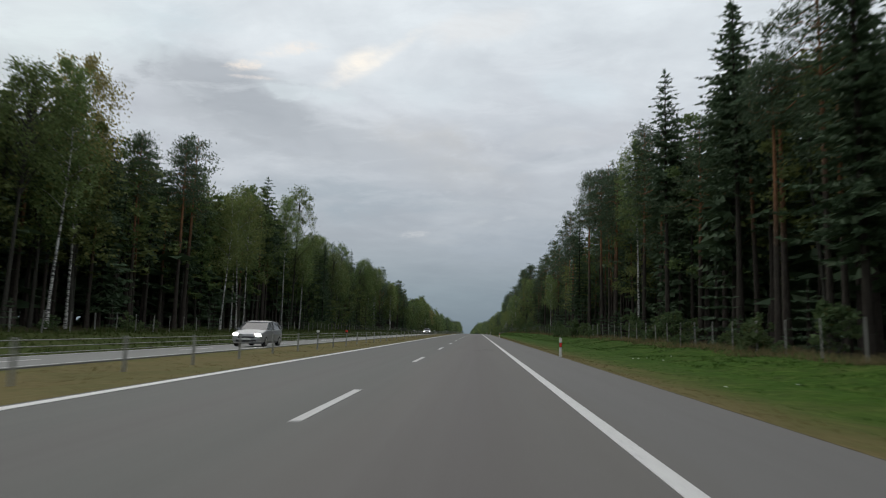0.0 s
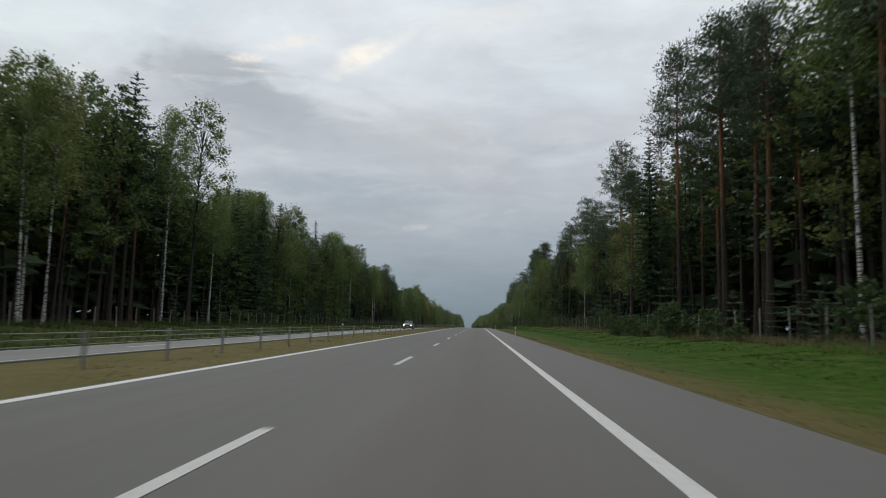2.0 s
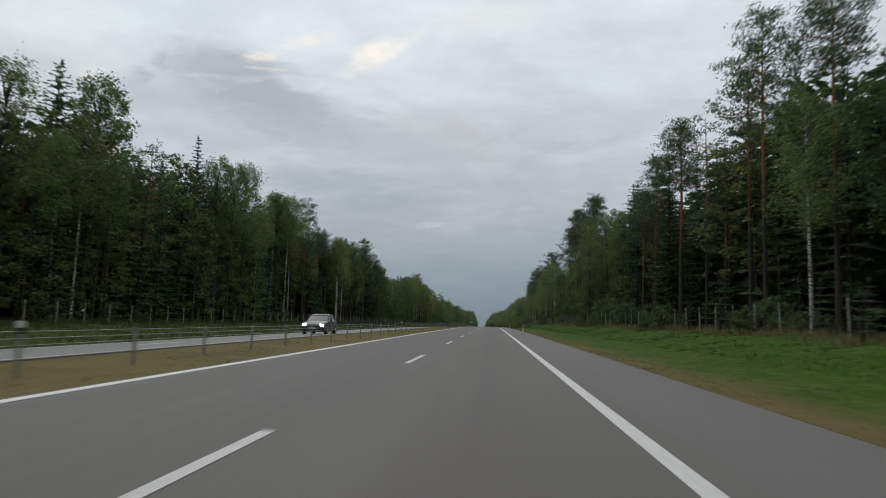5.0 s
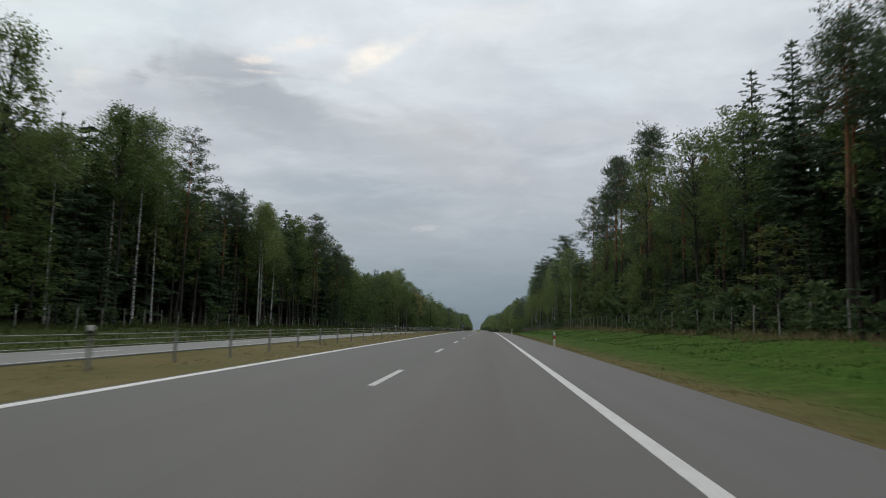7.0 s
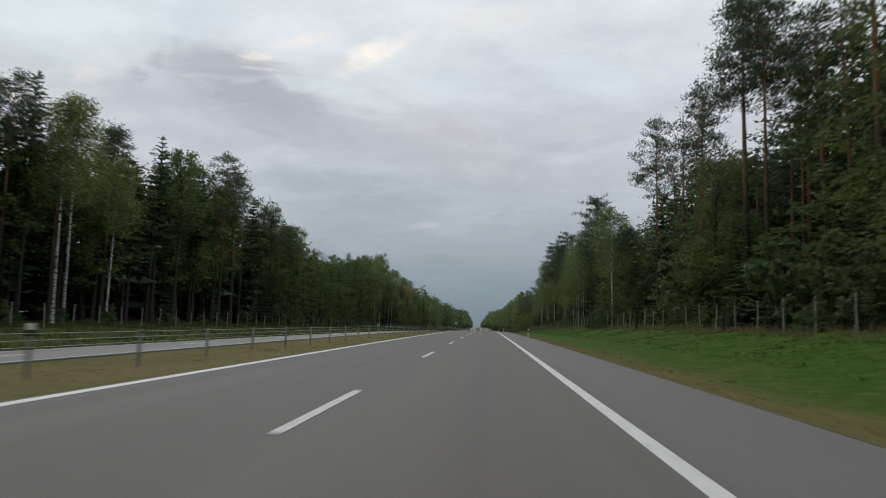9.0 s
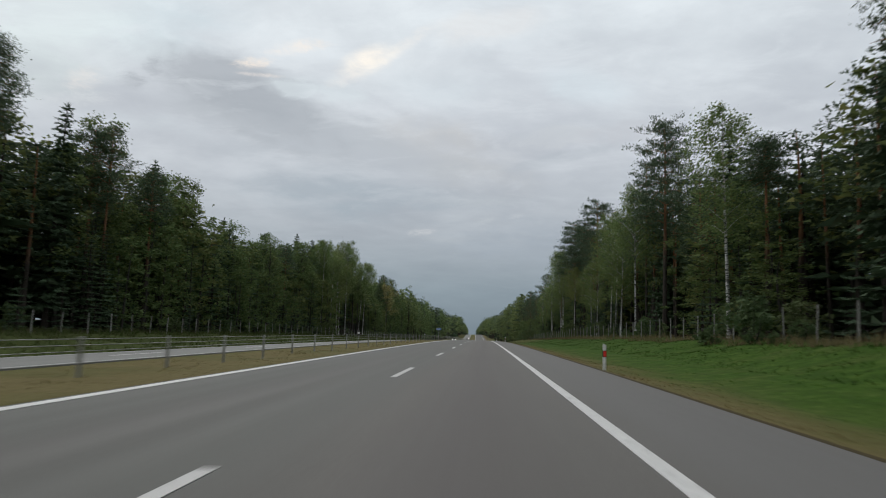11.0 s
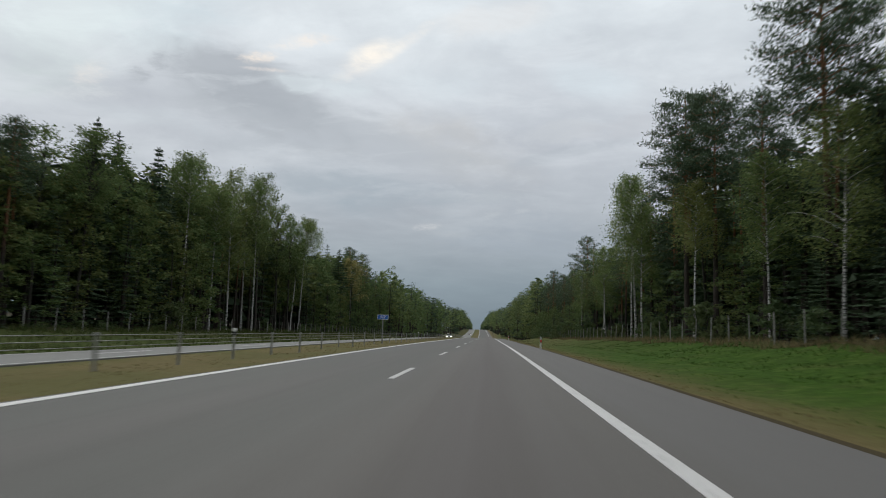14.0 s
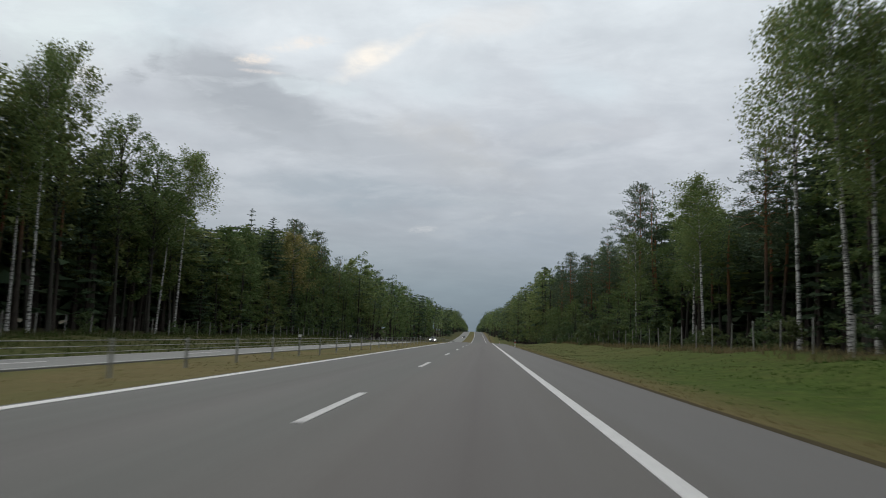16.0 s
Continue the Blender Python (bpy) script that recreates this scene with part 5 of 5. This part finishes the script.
# ---- marker posts on the right shoulder ----
def delineator(y, x=4.25):
    root = tagged(empty("delineator_post", pose(x, y, float(lie(x, y)), 0, 0, pick.uniform(-6, 6))), "white plastic delineator post with red reflector in dry grass", "delineator post", "delineators on the shoulder")
    bm = bmesh.new()
    bmesh.ops.create_cone(bm, cap_ends=True, segments=20, radius1=0.072, radius2=0.066, depth=1.12, matrix=Matrix.Diagonal((1.0, 0.75, 1.0, 1)) @ Matrix.Translation((0, 0, 0.37)))
    for v in bm.verts:
        if v.co.z > 0.8:
            v.co.z -= 0.5 * v.co.x
    rim = [e for e in bm.edges if min(v.co.z for v in e.verts) > 0.8]
    bmesh.ops.bevel(bm, geom=rim, offset=0.012, segments=2, affect="EDGES")
    part("body", bm, PLASTIC_WHITE, root)
    bm = bmesh.new()
    bmesh.ops.create_cone(bm, cap_ends=True, segments=20, radius1=0.077, radius2=0.076, depth=0.24, matrix=Matrix.Diagonal((1.0, 0.76, 1.0, 1)) @ Matrix.Translation((0, 0, 0.58)))
    bmesh.ops.bevel(bm, geom=[e for e in bm.edges if abs(e.verts[0].co.z - e.verts[1].co.z) < 0.01], offset=0.004, segments=1, affect="EDGES")
    band = part("band", bm, PLASTIC_BLACK, root, "black plastic band")
    bm = bmesh.new()
    bmesh.ops.create_cube(bm, size=1, matrix=Matrix.Translation((0, -0.058, 0.58)) @ Matrix.Diagonal((0.105, 0.012, 0.19, 1)))
    bmesh.ops.bevel(bm, geom=bm.edges[:], offset=0.004, segments=1, affect="EDGES")
    part("reflector", bm, SIGNAL_RED, band, "bright red reflector plate")


for y, x in ((34.4, 4.0), (128.6, 4.02), (224.0, 4.15), (306.6, 4.25), (414.2, 3.98), (505.6, 4.1), (600.6, 4.1)):
    delineator(y, x)


# ---- blue sign on the central strip ----
def blue_sign(x, y):
    z0 = float(lie(x, y))
    root = tagged(empty("road_sign", pose(x, y, z0, 0, 0, -2)), "small blue kilometre sign with white digits on a grey post", "road sign")
    bm = bmesh.new()
    bmesh.ops.create_cone(bm, cap_ends=True, segments=12, radius1=0.045, radius2=0.045, depth=2.5, matrix=Matrix.Translation((0, 0.05, 1.07)))
    part("post", bm, POST_STEEL, root)
    bm = bmesh.new()
    bmesh.ops.create_cube(bm, size=1, matrix=Matrix.Translation((0, 0, 2.16)) @ Matrix.Diagonal((0.94, 0.03, 0.40, 1)))
    bmesh.ops.bevel(bm, geom=[e for e in bm.edges if abs(e.verts[0].co.y - e.verts[1].co.y) > 0.01], offset=0.04, segments=3, affect="EDGES")
    board = part("board", bm, SIGN_BACK, root, "grey metal board")
    for w, h, d, mt, nm in ((0.92, 0.38, -0.0175, SIGN_WHITE, "border"), (0.87, 0.33, -0.0200, SIGN_BLUE, "face")):
        bm = bmesh.new()
        bmesh.ops.create_cube(bm, size=1, matrix=Matrix.Translation((0, d, 2.16)) @ Matrix.Diagonal((w, 0.004, h, 1)))
        part(nm, bm, mt, board)
    text = bpy.data.curves.new("lettering", "FONT")
    text.body, text.size, text.extrude, text.offset, text.align_x, text.align_y = "117", 0.3, 0.002, 0.008, "CENTER", "CENTER"
    drawn = new("lettering", text)
    digits = bpy.data.meshes.new_from_object(drawn.evaluated_get(bpy.context.evaluated_depsgraph_get()))
    bpy.data.objects.remove(drawn)
    digits.materials.clear()
    digits.materials.append(SIGN_WHITE)
    part_mesh("lettering", digits, board, "white digits", pose(0, -0.0235, 2.16, 90, 0, 0))
    for zz in (2.05, 2.27):
        bm = bmesh.new()
        bmesh.ops.create_cube(bm, size=1, matrix=Matrix.Translation((0, 0.045, zz)) @ Matrix.Diagonal((0.14, 0.11, 0.03, 1)))
        part("clamp", bm, POST_STEEL, root)


blue_sign(-8.93, 414.8)


# ---- oncoming cars ----
def loft(sections, n_across):
    """Closed body from cross-sections: each a list of points of equal count."""
    bm = bmesh.new()
    rings = [[bm.verts.new(p) for p in s] for s in sections]
    k = len(rings[0])
    for a, b in zip(rings, rings[1:]):
        for i in range(k):
            bm.faces.new((a[i], a[(i + 1) % k], b[(i + 1) % k], b[i]))
    bm.faces.new(rings[0])
    bm.faces.new(list(reversed(rings[-1])))
    bmesh.ops.recalc_face_normals(bm, faces=bm.faces)
    return bm


def rib(y, half, low, high, crown=0.0):
    return [(-half * 0.88, y, low), (half * 0.88, y, low), (half, y, low + 0.14), (half, y, low + (high - low) * 0.62), (half * 0.93, y, high - 0.03),
            (half * 0.5, y, high + crown), (-half * 0.5, y, high + crown), (-half * 0.93, y, high - 0.03), (-half, y, low + (high - low) * 0.62), (-half, y, low + 0.14)]


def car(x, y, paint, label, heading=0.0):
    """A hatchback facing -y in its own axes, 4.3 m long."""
    z = float(road_z(y)) + float(np.interp(x - float(bend(y)), *CROSS))
    root = tagged(empty("car", pose(x, y, z, pitch_at(y), 0, heading)), label, "car", "cars on the opposite carriageway")
    bm = loft([rib(-2.14, 0.66, 0.30, 0.62), rib(-2.08, 0.80, 0.22, 0.72, 0.02), rib(-1.75, 0.88, 0.2, 0.86, 0.03), rib(-1.0, 0.90, 0.2, 0.98, 0.03), rib(0.0, 0.91, 0.2, 1.0), rib(1.3, 0.90, 0.2, 1.02),
               rib(1.95, 0.86, 0.22, 1.02), rib(2.14, 0.76, 0.34, 0.95)], 10)
    bmesh.ops.bevel(bm, geom=bm.edges[:], offset=0.02, segments=1, affect="EDGES")
    part("body", bm, paint, root)
    bm = loft([[(-0.80, -1.05, 0.97), (0.80, -1.05, 0.97), (0.78, -1.0, 0.99), (-0.78, -1.0, 0.99)], [(-0.80, -0.35, 0.97), (0.80, -0.35, 0.97), (0.64, -0.28, 1.42), (-0.64, -0.28, 1.42)],
               [(-0.80, 0.5, 0.97), (0.80, 0.5, 0.97), (0.64, 0.5, 1.48), (-0.64, 0.5, 1.48)], [(-0.78, 1.5, 0.97), (0.78, 1.5, 0.97), (0.60, 1.4, 1.42), (-0.60, 1.4, 1.42)],
               [(-0.72, 1.98, 0.97), (0.72, 1.98, 0.97), (0.70, 1.95, 1.0), (-0.70, 1.95, 1.0)]], 4)
    part("cabin_glass", bm, CAR_GLASS, root, "dark tinted glass")
    bm = loft([[(-0.64, -0.32, 1.415), (0.64, -0.32, 1.415), (0.60, -0.3, 1.455), (-0.60, -0.3, 1.455)], [(-0.655, 0.5, 1.465), (0.655, 0.5, 1.465), (0.6, 0.5, 1.51), (-0.6, 0.5, 1.51)],
               [(-0.62, 1.45, 1.41), (0.62, 1.45, 1.41), (0.57, 1.45, 1.45), (-0.57, 1.45, 1.45)]], 4)
    part("roof", bm, paint, root)
    for sx in (-1, 1):
        for ya, yb, za, zb in ((-1.06, -0.32, 0.98, 1.43), (0.45, 0.5, 0.98, 1.47), (1.92, 1.42, 1.0, 1.43)):
            bm = bmesh.new()
            bm.faces.new([bm.verts.new(p) for p in ((sx * 0.805, ya - 0.04, za), (sx * 0.805, ya + 0.05, za), (sx * 0.655, yb + 0.05, zb), (sx * 0.655, yb - 0.04, zb))])
            g = bmesh.ops.extrude_face_region(bm, geom=bm.faces[:])
            bmesh.ops.translate(bm, verts=[e for e in g["geom"] if isinstance(e, bmesh.types.BMVert)], vec=(sx * 0.02, 0, 0.01))
            bmesh.ops.recalc_face_normals(bm, faces=bm.faces)
            part("pillar", bm, paint, root)
        bm = bmesh.new()
        bmesh.ops.create_cube(bm, size=1, matrix=Matrix.Translation((sx * 0.98, -0.72, 1.02)) @ Matrix.Diagonal((0.17, 0.1, 0.13, 1)))
        bmesh.ops.bevel(bm, geom=bm.edges[:], offset=0.03, segments=2, affect="EDGES")
        part("mirror", bm, paint, root)
        bm = bmesh.new()
        bmesh.ops.create_uvsphere(bm, u_segments=14, v_segments=8, radius=1, matrix=Matrix.Translation((sx * 0.63, -2.04, 0.69)) @ Matrix.Diagonal((0.17, 0.12, 0.095, 1)))
        part("headlight", bm, HEADLAMP, root, "lit white headlight")
        bm = bmesh.new()
        bmesh.ops.create_cube(bm, size=1, matrix=Matrix.Translation((sx * 0.68, 2.08, 0.86)) @ Matrix.Diagonal((0.18, 0.08, 0.2, 1)))
        bmesh.ops.bevel(bm, geom=bm.edges[:], offset=0.02, segments=2, affect="EDGES")
        part("tail_light", bm, TAIL_RED, root, "red tail light")
        for wy in (-1.32, 1.28):
            bm = bmesh.new()
            bmesh.ops.create_cone(bm, cap_ends=True, segments=24, radius1=0.315, radius2=0.315, depth=0.21, matrix=Matrix.Translation((sx * 0.80, wy, 0.315)) @ Matrix.Rotation(radians(90), 4, "Y"))
            bmesh.ops.bevel(bm, geom=[e for e in bm.edges if len(e.link_faces) == 2 and max(len(f.verts) for f in e.link_faces) > 4], offset=0.03, segments=2, affect="EDGES")
            wheel = part("wheel", bm, RUBBER, root, "black tyre")
            bm = bmesh.new()
            bmesh.ops.create_cone(bm, cap_ends=True, segments=20, radius1=0.2, radius2=0.17, depth=0.03, matrix=Matrix.Translation((sx * 0.912, wy, 0.315)) @ Matrix.Rotation(radians(90 * sx), 4, "Y"))
            part("rim", bm, RIM_METAL, wheel, "alloy rim")
    for nm, w, h, yy, zz, mt in (("grille", 0.95, 0.10, -2.135, 0.56, PLASTIC_BLACK), ("air_intake", 1.15, 0.12, -2.13, 0.36, PLASTIC_BLACK), ("front_plate", 0.52, 0.11, -2.16, 0.46, PLASTIC_WHITE), ("wiper", 1.1, 0.02, -1.09, 0.985, PLASTIC_BLACK)):
        bm = bmesh.new()
        bmesh.ops.create_cube(bm, size=1, matrix=Matrix.Translation((0, yy, zz)) @ Matrix.Diagonal((w, 0.05, h, 1)))
        bmesh.ops.bevel(bm, geom=bm.edges[:], offset=0.008, segments=1, affect="EDGES")
        part(nm, bm, mt, root)


car(-13.1, 40.2, CAR_GREY, "silver-grey hatchback with lit headlights on the opposite carriageway")
car(-13.1, 178.6, CAR_DARK, "dark car with lit headlights on the opposite carriageway")
car(-13.1, 586.0, CAR_DARK, "dark car with lit headlights on the opposite carriageway")
car(-13.1 + float(bend(905.0)), 905.0, CAR_DARK, "dark car with lit headlights on the opposite carriageway")
